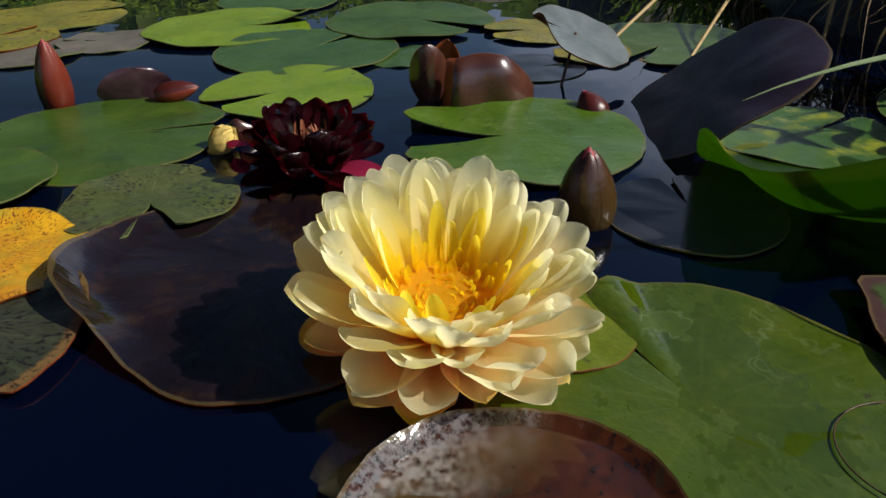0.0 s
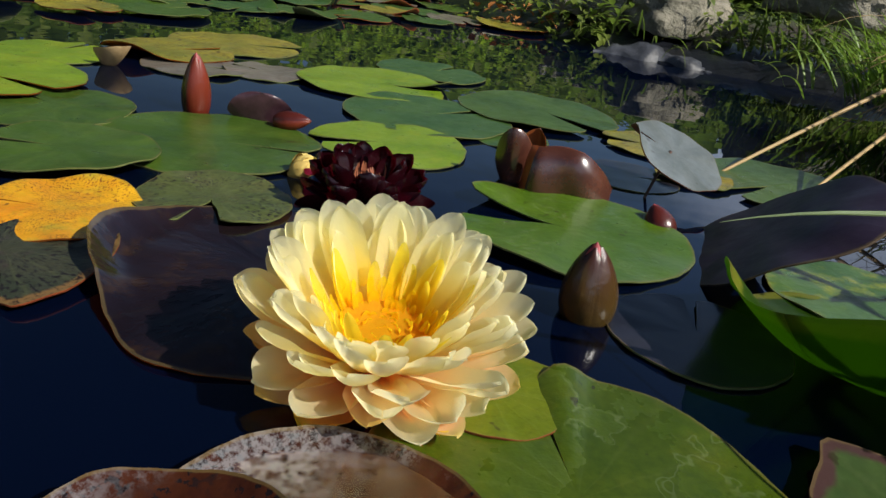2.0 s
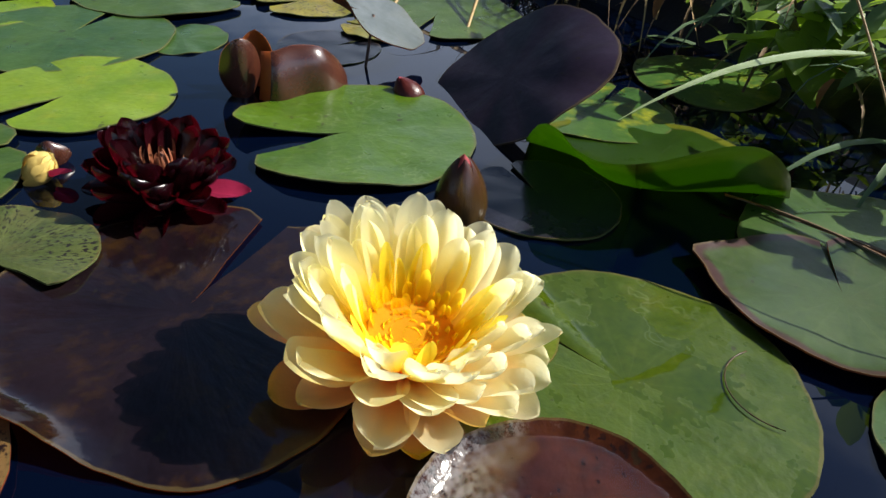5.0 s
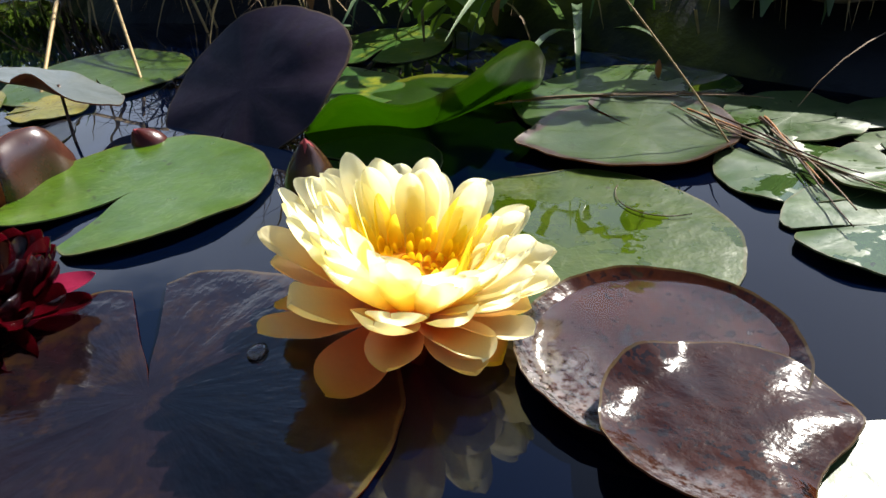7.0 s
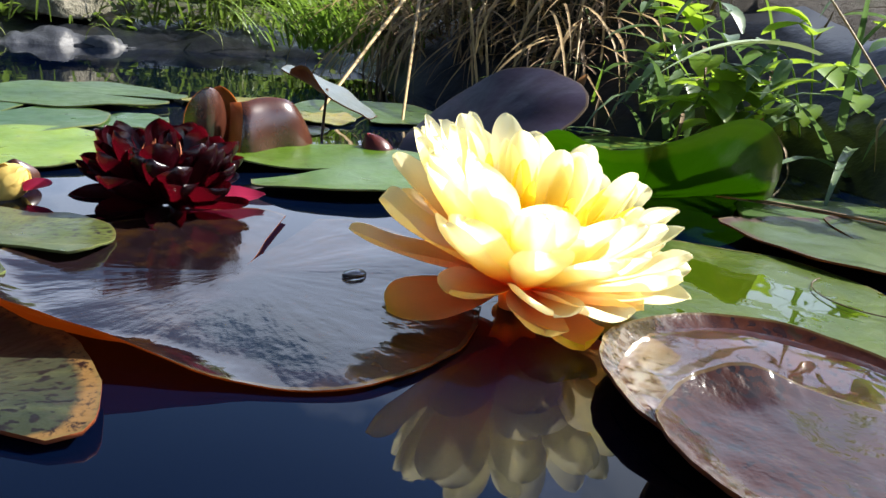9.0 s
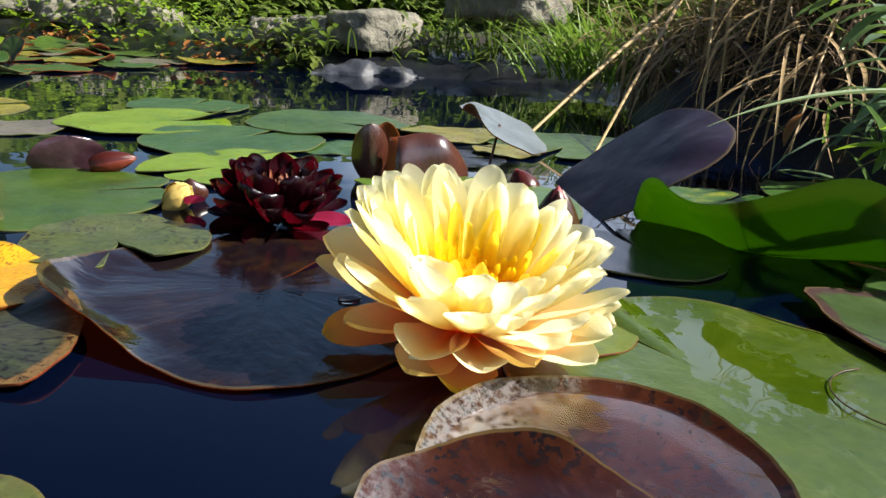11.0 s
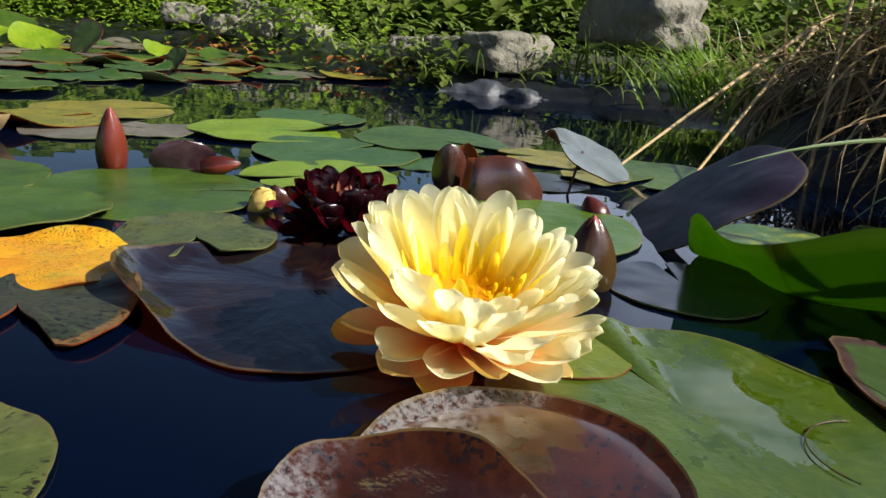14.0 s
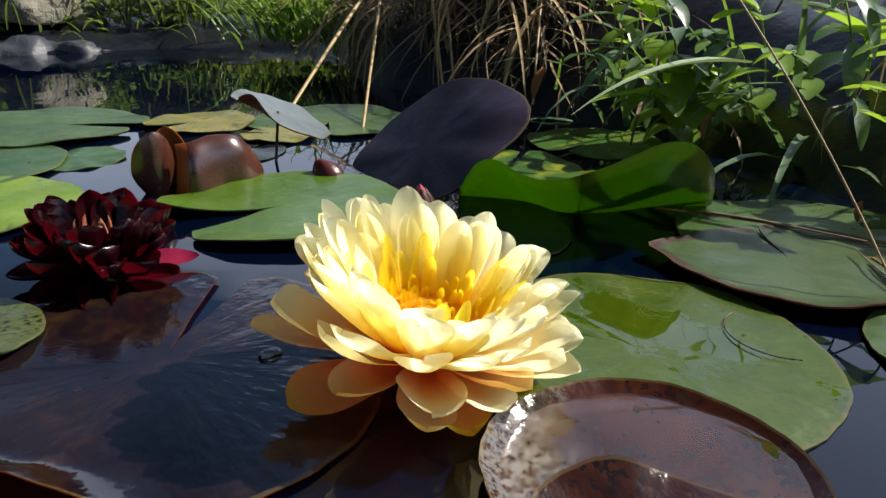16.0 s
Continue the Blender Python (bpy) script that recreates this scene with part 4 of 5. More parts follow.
for fx, fy, fr, az, lean, mt in [(-1.36, 1.98, 0.080, 318, 26, "pad_lime"), (-1.47, 1.96, 0.075, 288, 22, "pad_lime"), (-1.66, 2.24, 0.120, 300, 24, "pad_green"), (-1.20, 1.98, 0.060, 255, 60, "pad_bronze"), (-0.78, 1.68, 0.036, 245, 62, "pad_bronze"),
                                 (-1.04, 2.12, 0.050, 330, 28, "pad_lime"), (-0.88, 2.20, 0.055, 290, 16, "pad_green")]:
    leaf_pad("lily_pad", fx, fy, fr, az, mt, "lily leaf standing up above the crowded pads", gap=8, depth=0.6, z=fr * math.sin(radians(lean)) * 0.9, tilt=(0, lean), lifts=[(az + 60, 70, 0.3 * fr, 0.3), (az + 220, 60, 0.22 * fr, 0.4)], under="under_red", seed=int(fr * 1000), segs=48, rings=8)


# ---- yellow water lily ----
def water_lily(name, at, rows, label, stamens, stamen_mat, heart_mat, heart_r, heart_z, seed, cup_mat=""):
    f = thing(name, at, label, "water lily")
    rng = random.Random(seed)
    for row in rows:
        for i in range(row["n"]):
            az = row["phase"] + 360 / row["n"] * i + rng.uniform(-1, 1) * row.get("jit", 5)
            d = rng.uniform(-1, 1) * row.get("wob", 5)
            up = row.get("steep", 0) * math.cos(radians(az + 180)) - row.get("lean", 0) * max(0.0, math.cos(radians(az + 95)))
            back = 1 + row.get("back", 0.0) * max(0.0, -math.cos(radians(az + 95)))
            spec = dict(L=row["L"] * back * rng.uniform(0.93, 1.06) * (1 - row.get("front", 0.0) * max(0.0, math.cos(radians(az + 105)))) * (1 - row.get("west", 0.0) * math.cos(radians(az))), W=row["W"] * rng.uniform(0.88, 1.10), e0=row["e0"] + d + up, e1=row["e1"] + 1.6 * d + up, cup=row.get("cup", 0.45) * rng.uniform(0.75, 1.25),
                        hook=row.get("hook", 18) * rng.uniform(0.5, 1.4), seed=rng.randrange(9999), ripple=row.get("ripple", 0.06), point=row.get("point", 2.2), wide_at=row.get("wide_at", 0.64), spoon=row.get("spoon", 0.0) * rng.uniform(0.3, 1.5))
            mats = row["mat"]
            add_petal(f, mats if isinstance(mats, str) else mats[i % len(mats)], az, row["br"], row["bz"] + rng.uniform(-1, 1) * 0.0008, spec, row.get("name", "petal"), roll=rng.uniform(-9, 9))
    hv, hf = [(0, 0, heart_z + heart_r * 0.10)], []
    for k in range(1, 5):
        for j in range(20):
            a, q = 2 * math.pi * j / 20, k / 4
            hv.append((heart_r * q * math.cos(a), heart_r * q * math.sin(a), heart_z + heart_r * (0.05 + 0.16 * q * q + 0.04 * (j % 2) * q)))
    hf += [(0, 1 + j, 1 + (j + 1) % 20) for j in range(20)]
    for k in range(3):
        hf += [(1 + k * 20 + j, 21 + k * 20 + j, 21 + k * 20 + (j + 1) % 20, 1 + k * 20 + (j + 1) % 20) for j in range(20)]
    heart = solid("flower_heart", hv, hf, M[heart_mat], f)
    for n, L, br, e0, e1, wid in stamens:
        for i in range(n):
            az = 360 / n * i + rng.uniform(-10, 10)
            spec = dict(L=L * rng.uniform(0.75, 1.15), W=wid * rng.uniform(0.8, 1.2), e0=e0 + rng.uniform(-8, 8), e1=e1 + rng.uniform(-10, 10), cup=0.5, hook=rng.uniform(0, 50), seed=i, nl=6, nw=2, wide_at=0.45)
            add_petal(heart, stamen_mat, az, br * rng.uniform(0.85, 1.1), heart_z, spec, "stamen")
    if cup_mat:
        cv, cf = [], []
        for k, (r, z) in enumerate([(0.005, -0.012), (0.008, 0.000), (0.012, 0.008), (0.017, 0.018), (0.019, 0.024)]):
            cv += [(r * math.cos(2 * math.pi * j / 20), r * math.sin(2 * math.pi * j / 20), z) for j in range(20)]
            if k:
                cf += [((k - 1) * 20 + j, (k - 1) * 20 + (j + 1) % 20, k * 20 + (j + 1) % 20, k * 20 + j) for j in range(20)]
        solid("receptacle", cv, cf, M[cup_mat], f)
    return f


# each row: count, tip radius, tip height, half width, material
lily_rows = []
for k, (n, R, Z, W, mat) in enumerate([
        (5, 0.066, 0.004, 0.0146, "petal_sepal"), (9, 0.070, 0.018, 0.0140, "petal_peach"), (10, 0.0720, 0.033, 0.0136, "petal_blush"), (13, 0.0680, 0.045, 0.0126, "petal_cream"),
        (14, 0.0620, 0.054, 0.0116, "petal_cream"), (13, 0.0560, 0.059, 0.0108, "petal_cream"), (12, 0.0510, 0.061, 0.0102, "petal_cream"), (10, 0.048, 0.058, 0.0094, "petal_cream_inner"),
        (8, 0.042, 0.054, 0.0082, "petal_cream_inner")]):
    br, bz = 0.008 + 0.0011 * k, 0.005 + 0.0010 * k
    mid = math.degrees(math.atan2(Z - bz, R - br))
    lily_rows.append(dict(n=n, L=1.04 * math.hypot(Z - bz, R - br), W=(1.12, 1.08, 1.04, 1.00, 0.99, 0.98, 0.98, 0.98, 0.98)[k] * W, e0=mid - 11, e1=mid + 11, steep=(-6, 0, 5, 8, 7, 5, 2, 0, 0)[k], lean=(0, 1, 3, 4, 4, 4, 4, 3, 0)[k], front=(0.023 if k < 6 else 0.034) * k if k > 2 else (0.22, 0.16, 0.11)[k], west=0.05, back=0.05, br=br, bz=bz, phase=-98 + 17 * (k % 2) + 5.3 * k, mat=mat, cup=0.42 + 0.03 * k, hook=13, wide_at=0.68,
                          name="petal" if k else "sepal", wob=5, jit=7, point=2.7 if k > 1 else 2.1, ripple=0.09 + 0.008 * k, spoon=0.16 + 0.02 * k))
lily_rows.append(dict(n=11, L=0.036, W=0.0056, e0=54, e1=72, br=0.0215, bz=0.020, phase=-60, mat="petal_inner", cup=0.5, hook=10, name="inner_petal", wob=8, point=1.5, wide_at=0.5))
lily_rows.append(dict(n=10, L=0.026, W=0.0040, e0=54, e1=76, br=0.0200, bz=0.020, phase=-50, mat="petal_inner", cup=0.5, hook=16, name="inner_petal", wob=8, point=1.5, wide_at=0.5))
water_lily("yellow_water_lily", pose(0.0935, 0.108, 0.0080) @ Euler((radians(9), radians(5), 0)).to_matrix().to_4x4() @ Matrix.Scale(1.08, 4), lily_rows, "double pale yellow water lily in full bloom with peach outer petals",
           [(26, 0.017, 0.0205, 46, 70, 0.0025), (22, 0.012, 0.0175, 54, 80, 0.0024), (18, 0.006, 0.0140, 64, 90, 0.0024), (12, 0.004, 0.0100, 74, 96, 0.0022), (7, 0.003, 0.0050, 80, 100, 0.0020)], "stamen", "heart", 0.0215, 0.0220, 11, "petal_peach")
tagged(tube("flower_stalk", arc((0.10, 0.140, -0.12), (0.091, 0.106, 0.008), 0.006), 0.0045, "stalk"), "thick brown stalk carrying the yellow water lily", "stalk")

# ---- dark red water lily ----
crimson_rows = [
    dict(n=8, L=0.043, W=0.0100, e0=2, e1=8, br=0.006, bz=0.002, phase=-56, mat=["petal_crimson", "petal_pink", "petal_crimson", "petal_crimson", "petal_crimson", "petal_crimson", "petal_crimson", "petal_crimson"], cup=0.7, hook=30, jit=6),
    dict(n=11, L=0.043, W=0.0102, e0=14, e1=38, br=0.007, bz=0.004, phase=30, mat="petal_crimson", cup=1.0, hook=44, wide_at=0.70, point=2.6, jit=8, wob=7),
    dict(n=11, L=0.042, W=0.0100, e0=30, e1=58, br=0.009, bz=0.005, phase=8, mat="petal_crimson", cup=1.0, hook=44, wide_at=0.70, point=2.6, jit=8, wob=7),
    dict(n=11, L=0.041, W=0.0094, e0=44, e1=72, br=0.011, bz=0.006, phase=24, mat="petal_crimson", cup=1.0, hook=44, wide_at=0.70, point=2.6, jit=8, wob=7),
    dict(n=5, L=0.032, W=0.0080, e0=52, e1=76, br=0.012, bz=0.008, phase=5, mat="petal_crimson", cup=1.0, hook=36, wide_at=0.70, point=2.6, jit=8),
]
water_lily("dark_red_water_lily", pose(-0.024, 0.331, -0.001) @ Matrix.Scale(1.24, 4) @ Euler((radians(4), 0, 0)).to_matrix().to_4x4(), crimson_rows, "dark crimson water lily with rust stamens, wet petals",
           [(12, 0.022, 0.008, 60, 96, 0.0013), (10, 0.023, 0.005, 68, 104, 0.0013), (6, 0.021, 0.003, 76, 104, 0.0012)], "stamen_rust", "petal_crimson_heart", 0.009, 0.012, 23)


# ---- buds ----
def bud(name, x, y, h, r, sepal_mats, inner_mat, label, lean=(0, 0), turn=0.0, sunk=0.01, top=1.0):
    b = thing(name, pose(x, y, -sunk, lean[0], lean[1], turn), label, "flower bud")
    v, f, u = ovoid_shell(r * 0.90, h, 0, 360, 0.0, top=1.0, nw=24)
    solid("inner_petals", v, f, M[inner_mat], b, u)
    k = len(sepal_mats)
    for i, m in enumerate(sepal_mats):
        v, f, u = ovoid_shell(r, h * 0.985, 360 / k * i - 10, 360 / k * (i + 1) + 14, 0.0006 * (i % 2), top=0.97, swell=0.0008)
        solid("sepal", v, f, M[m], b, u)
    return b


bud("water_lily_bud", 0.180, 0.262, 0.066, 0.0185, ["bud_olive"] * 4, "bud_pink", "closed olive-brown water lily bud with a pink tip", lean=(3, -5), turn=35)
bud("water_lily_bud", -0.318, 0.492, 0.078, 0.0150, ["bud_red", "bud_olive", "bud_red", "bud_red"], "bud_pink", "closed red water lily bud standing out of the water", lean=(4, -3), turn=70)
bud("water_lily_bud", 0.213, 0.489, 0.036, 0.015, ["bud_red_dark"] * 4, "bud_pink", "small dark red bud just breaking the surface", lean=(0, 30), turn=160, sunk=0.012)

# spent flower and folded leaves
fd = thing("spent_water_lily", pose(-0.124, 0.372, 0.001, 0, 55, 20), "faded yellow closed water lily sinking in the water", "water lily")
for i in range(12):
    add_petal(fd, "faded", i * 113, 0.003, 0.002 * (i % 3), dict(L=0.034 - 0.002 * (i % 3), W=0.0115, e0=24 + 5 * (i % 3), e1=138, cup=0.6, hook=34, seed=i, ripple=0.16, wide_at=0.55))
add_petal(fd, "petal_pink", -60, 0.008, 0.010, dict(L=0.026, W=0.006, e0=70, e1=50, cup=0.4, hook=10, seed=9), "pink_petal")


def curled_leaf(name, x, y, L, W, az, e0, e1, cup, label, mats=("curl_out", "curl_in"), seed=1, z=-0.008, roll=0.0, wide=0.5):
    """A young leaf still rolled at its sides."""
    v, f, u = petal_mesh(L, W, e0, e1, cup, 10, seed, 20, 18, wide, 2.2, 0.06)
    n1 = len(v)
    t = 0.0009
    nv = []
    for i, p in enumerate(v):
        nv.append((p[0] - t, p[1], p[2]))
    faces = list(f) + [tuple(n1 + k for k in reversed(q)) for q in f]
    slots = [1] * len(f) + [0] * len(f)
    ob = solid(name, v + nv, faces, [M[mats[0]], M[mats[1]]], None, u + u, slots)
    ob.matrix_world = pose(x, y, z, 0, 0, az) @ pose(0, 0, 0, roll)
    return tagged(ob, label, "lily leaf")




def arched_leaf(x0, x1, y, high, label):
    """A young leaf standing in the water, bowed over like a hood, its rim turned back."""
    nu, nv = 28, 14
    verts, faces, slots = [], [], []
    for side in (0, 1):
        for i in range(nu + 1):
            u = i / nu
            top = high * (0.90 + 0.12 * math.sin(math.pi * min(1.0, u * 1.25))) * (1 - max(0.0, (u - 0.55) / 0.45) ** 2.2 * 0.72)
            for j in range(nv + 1):
                v = j / nv
                belly = 0.011 * math.sin(math.pi * (0.15 + 0.75 * v)) * math.sin(math.pi * (0.12 + 0.80 * u)) + 0.003 * math.sin(9 * u + 2 * v)
                lip = 0.006 * max(0.0, (v - 0.82) / 0.18) ** 1.5 + 0.010 * max(0.0, (0.12 - u) / 0.12) ** 1.5
                x = x0 + (x1 - x0) * u + 0.006 * v * (1 - u) - 0.004 * max(0.0, (0.12 - u) / 0.12)
                verts.append((x - x0, -belly + lip + 0.024 * u * u + side * 0.0011, -0.012 + (top + 0.012) * v))
    w = nv + 1
    n1 = (nu + 1) * w
    for i in range(nu):
        for j in range(nv):
            p = i * w + j
            faces.append((p, p + w, p + w + 1, p + 1))
            slots.append(1 if i < 2 else 0)
            faces.append((n1 + p, n1 + p + 1, n1 + p + w + 1, n1 + p + w))
            slots.append(1)
    rim = [i * w + nv for i in range(nu + 1)]
    for p, q in list(zip(rim, rim[1:])) + [(j, j + 1) for j in range(nv)]:
        faces.append((p, q, n1 + q, n1 + p))
        slots.append(1)
    ob = solid("curled_leaf", verts, faces, [M["curl_in"], M["curl_out"]], None, None, slots)
    ob.matrix_world = pose(x0, y, 0.0)
    return tagged(ob, label, "lily leaf")


arched_leaf(0.066, 0.152, 0.500, 0.049, "chestnut brown young lily leaf, bowed over and shining")
curled_leaf("curled_leaf", 0.050, 0.512, 0.066, 0.021, -85, 80, 92, 0.75, "narrow rolled reddish young lily leaf", seed=4, wide=0.42)
curled_leaf("curled_leaf", 0.068, 0.538, 0.064, 0.021, 70, 82, 92, 0.9, "narrow rolled orange-backed young lily leaf", seed=5, wide=0.42)
curled_leaf("curled_leaf", -0.246, 0.512, 0.047, 0.037, -62, 58, 82, 0.18, "small mauve lily leaf folded half over with a crimped rim", ("leaf_mauve", "leaf_mauve"), seed=6, wide=0.38)
curled_leaf("curled_leaf", -0.545, 0.600, 0.060, 0.026, -20, 20, 60, 0.9, "withered pale brown leaf crumpled among the pads", ("straw_dark", "straw"), seed=12)
curled_leaf("curled_leaf", -0.105, 0.402, 0.030, 0.014, -100, 50, 120, 0.8, "scrap of curled brown leaf standing in the water", ("curl_in", "curl_in"), seed=8)
bud("water_lily_bud", -0.222, 0.504, 0.044, 0.0100, ["bud_red", "bud_red_dark", "bud_red"], "bud_red", "red half-sunk bud lying on its side against a mauve leaf", lean=(0, 80), turn=8, sunk=-0.007)
# ---- right bank: dry grass, green plants ----
rng = random.Random(8)
straw = Blades()
for i in range(620):
    y = rng.uniform(0.72, 1.5)
    x = rng.uniform(0.64, 1.15) + 0.05 * math.sin(y * 9)
    z = max(0.03, bank_height(x, y)) + rng.uniform(0.0, 0.08)
    straw.blade((x, y, z), rng.gauss(215, 70), rng.uniform(0.08, 0.30), rng.uniform(0.0014, 0.0042), rng.gauss(0.7, 0.8), lean=rng.gauss(0.2, 0.45), twist=rng.gauss(0, 0.5))
for i in range(120):
    y = rng.uniform(0.74, 1.42)
    x = rng.uniform(0.60, 0.74) + 0.04 * math.sin(y * 9)
    straw.blade((x, y, max(0.08, bank_height(x, y)) + rng.uniform(0.02, 0.09)), rng.gauss(222, 36), rng.uniform(0.12, 0.36), rng.uniform(0.0015, 0.0046), rng.uniform(1.0, 2.4), lean=rng.uniform(-0.6, 0.5), twist=rng.gauss(0, 0.4), n=9)
for i in range(420):
    y = rng.uniform(0.85, 1.42)
    x = rng.uniform(0.62, 0.95)
    straw.blade((x, y, max(0.06, bank_height(x, y)) + rng.uniform(0.02, 0.10)), rng.uniform(0, 360), rng.uniform(0.06, 0.18), rng.uniform(0.0014, 0.0036), rng.gauss(0.4, 0.8), lean=rng.gauss(0.0, 0.35), twist=rng.gauss(0, 0.9))
for i in range(110):
    y = -0.35 + 0.06 * rng.randrange(10) + rng.gauss(0, 0.014)
    x = rng.uniform(0.60, 0.70) + 0.3 * max(0.0, y - 0.1)
    straw.blade((x, y, 0.135), rng.gauss(180, 30), rng.uniform(0.05, 0.12), rng.uniform(0.0006, 0.0016), rng.uniform(0.2, 1.4), lean=rng.uniform(-1.3, -0.4), twist=rng.gauss(0, 0.5))
straw.build("dry_grass", "straw", "tangle of dry straw-coloured grass hanging over the bank", "dry grass")
old = Blades()
for i in range(1300):
    y = rng.uniform(-0.6, 1.45)
    x = rng.uniform(0.64, 0.97) + 0.05 * math.sin(y * 9)
    if y < 0.74 and rng.random() < 0.84:
        continue
    z = max(0.03, bank_height(x, y)) + rng.uniform(0.0, 0.05)
    old.blade((x, y, z), rng.gauss(200, 75), rng.uniform(0.06, 0.20), rng.uniform(0.0012, 0.0034), rng.gauss(1.4, 1.2), lean=rng.gauss(0.3, 0.7), twist=rng.gauss(0, 0.9))
for i in range(420):
    y = rng.uniform(0.72, 1.40)
    x = rng.uniform(0.62, 0.72) + 0.04 * math.sin(y * 9)
    old.blade((x, y, max(0.08, bank_height(x, y)) + rng.uniform(0.0, 0.05)), rng.gauss(205, 85), rng.uniform(0.08, 0.28), rng.uniform(0.0012, 0.0034), rng.gauss(1.5, 1.0), lean=rng.gauss(-0.3, 0.6), twist=rng.gauss(0, 1.2), n=8)
old.build("dead_grass", "straw_dark", "weathered brown dead grass matted on the bank", "dry grass")
green = Blades()
for i in range(26):
    y = rng.uniform(0.20, 0.62)
    x = rng.uniform(0.64, 0.80)
    green.blade((x, y, bank_height(x, y)), rng.gauss(190, 45), rng.uniform(0.10, 0.28), rng.uniform(0.0040, 0.0080), rng.uniform(1.0, 2.8), lean=rng.uniform(0.2, 1.3))
green.build("bank_grass", "grass_blue", "blue-green grass blades arching down to the water", "grass")
long_grass = Blades()
for i in range(24):
    y = rng.uniform(0.45, 1.15)
    x = rng.uniform(0.60, 0.80)
    long_grass.blade((x, y, bank_height(x, y)), rng.gauss(200, 60), rng.uniform(0.14, 0.30), rng.uniform(0.0018, 0.0042), rng.uniform(0.2, 2.2), lean=rng.uniform(0.2, 1.4), twist=rng.gauss(0, 0.4))
long_grass.build("long_grass", "grass", "long green grass blades growing through the straw", "grass")
tuft = Blades()
for i in range(170):
    x, y = rng.gauss(0.57, 0.06), rng.gauss(1.42, 0.08)
    tuft.blade((x, y, max(0.04, bank_height(x, y))), rng.gauss(200, 60), rng.uniform(0.10, 0.24), rng.uniform(0.0030, 0.0060), rng.uniform(0.4, 2.0), lean=rng.uniform(0.7, 1.5))
tuft.build("grass_tuft", "grass", "fresh green grass tuft at the water's edge", "grass")
for k in range(16):
    y = 0.14 + 0.44 * k / 15 + rng.uniform(-0.03, 0.03)
    root = Vector((rng.uniform(0.64, 0.72), y, 0.0))
    root.z = bank_height(root.x, root.y)
    tip = Vector((root.x - rng.uniform(0.05, 0.15), y + rng.uniform(-0.08, 0.04), rng.uniform(0.05, 0.24)))
    stem = arc(root, tip, 0.05, 10)
    plant = tagged(tube("weed", stem, 0.0011, "grass", sides=5), "leafy green weed sprawling from the bank over the pond", "weed", "bank weeds")
    leaves = Blades()
    narrow = k % 3 == 0
    for i in range(2, 11):
        for side in (1, -1):
            if rng.random() < 0.40:
                continue
            way = math.degrees(math.atan2(tip.y - root.y, tip.x - root.x)) + side * rng.uniform(25, 80)
            if narrow:
                leaves.leaf(stem[i], way, rng.uniform(0.045, 0.085), rng.uniform(0.0060, 0.0110), rng.uniform(-0.7, 0.5), rng.uniform(0.4, 1.5), n=6)
            else:
                leaves.leaf(stem[i], way, rng.uniform(0.032, 0.062), rng.uniform(0.012, 0.021), rng.uniform(-0.4, 0.7), rng.uniform(0.2, 1.0), n=5)
    leaves.build("leaves", "grass_blue" if narrow else "leaf", "", "", parent=plant)


def dry_stalk(p0, p1, r, sag, label="long dry straw stalk leaning into the water", mat="stalk_straw", side=(0, 0, 1)):
    return tagged(tube("dry_stalk", arc(p0, p1, sag, 14, side), [r * (1 - 0.5 * i / 14) for i in range(15)], mat, sides=6), label, "stalk", "dry stalks")


dry_stalk((0.640, 1.133, 0.241), (0.236, 0.742, -0.012), 0.0042, 0.006)
dry_stalk((0.672, 1.252, 0.238), (0.322, 0.660, -0.012), 0.0038, 0.006)
dry_stalk((0.655, 1.10, 0.290), (0.520, 0.780, -0.01), 0.0040, 0.015)
dry_stalk((0.675, 1.07, 0.290), (0.545, 0.790, -0.01), 0.0038, 0.01)
dry_stalk((0.75, 0.85, 0.24), (0.575, 0.640, 0.02), 0.0030, 0.02, "pale thin dry stalk on the bank")
b = Blades()
b.blade((0.46, 0.215, 0.128), 190, 0.225, 0.0058, 0.55, n=12, lean=0.12, fold=0.4)
b.build("grass_blade", "grass_pale", "single broad grass blade arching over the pads", "grass", kind="")
tagged(tube("bent_straw", arc((0.40, 0.20, 0.19), (0.385, 0.02, 0.0), 0.01, 14, (1, 0, 0)), 0.0008, "straw"), "thin bent dry stem reaching down to the water", "stalk")
for p0, p1, count, sag in [((0.395, 0.235, 0.009), (0.495, 0.020, 0.009), 5, 0.014), ((0.450, 0.090, 0.010), (0.330, -0.120, 0.012), 6, -0.012), ((0.445, 0.020, 0.009), (0.290, -0.075, 0.010), 4, 0.008)]:
    mat = Vector(((p0[0] + p1[0]) / 2, (p0[1] + p1[1]) / 2, 0))
    bundle = thing("dead_stems", Matrix.Translation(mat), "soggy twisted bundle of brown dead stems lying across the pads", "stalk", "dead stems")
    for k in range(count):
        w0, w1, ph = rng.uniform(-0.006, 0.006), rng.uniform(-0.010, 0.010), rng.uniform(0, 6.28)
        pts = arc(p0, p1, sag * rng.uniform(0.5, 1.5), 20, (1, 0.3, 0.05))
        pts = [p - mat + Vector((w0 + (w1 - w0) * q / 20 + 0.002 * math.sin(ph + q * 0.45), 0.003 * math.sin(ph * 2 + q * 0.3), 0.0012 * (k % 3))) for q, p in enumerate(pts)]
        a, c = rng.randrange(0, 5), rng.randrange(14, 21)
        r = rng.uniform(0.0005, 0.0011)
        tube("stem", pts[a:c + 1], [r * (1.1 - 0.7 * q / 21) for q in range(c + 1 - a)], ("straw_dark", "stalk", "straw_dark", "leaf_rust")[k % 4], bundle, sides=5)


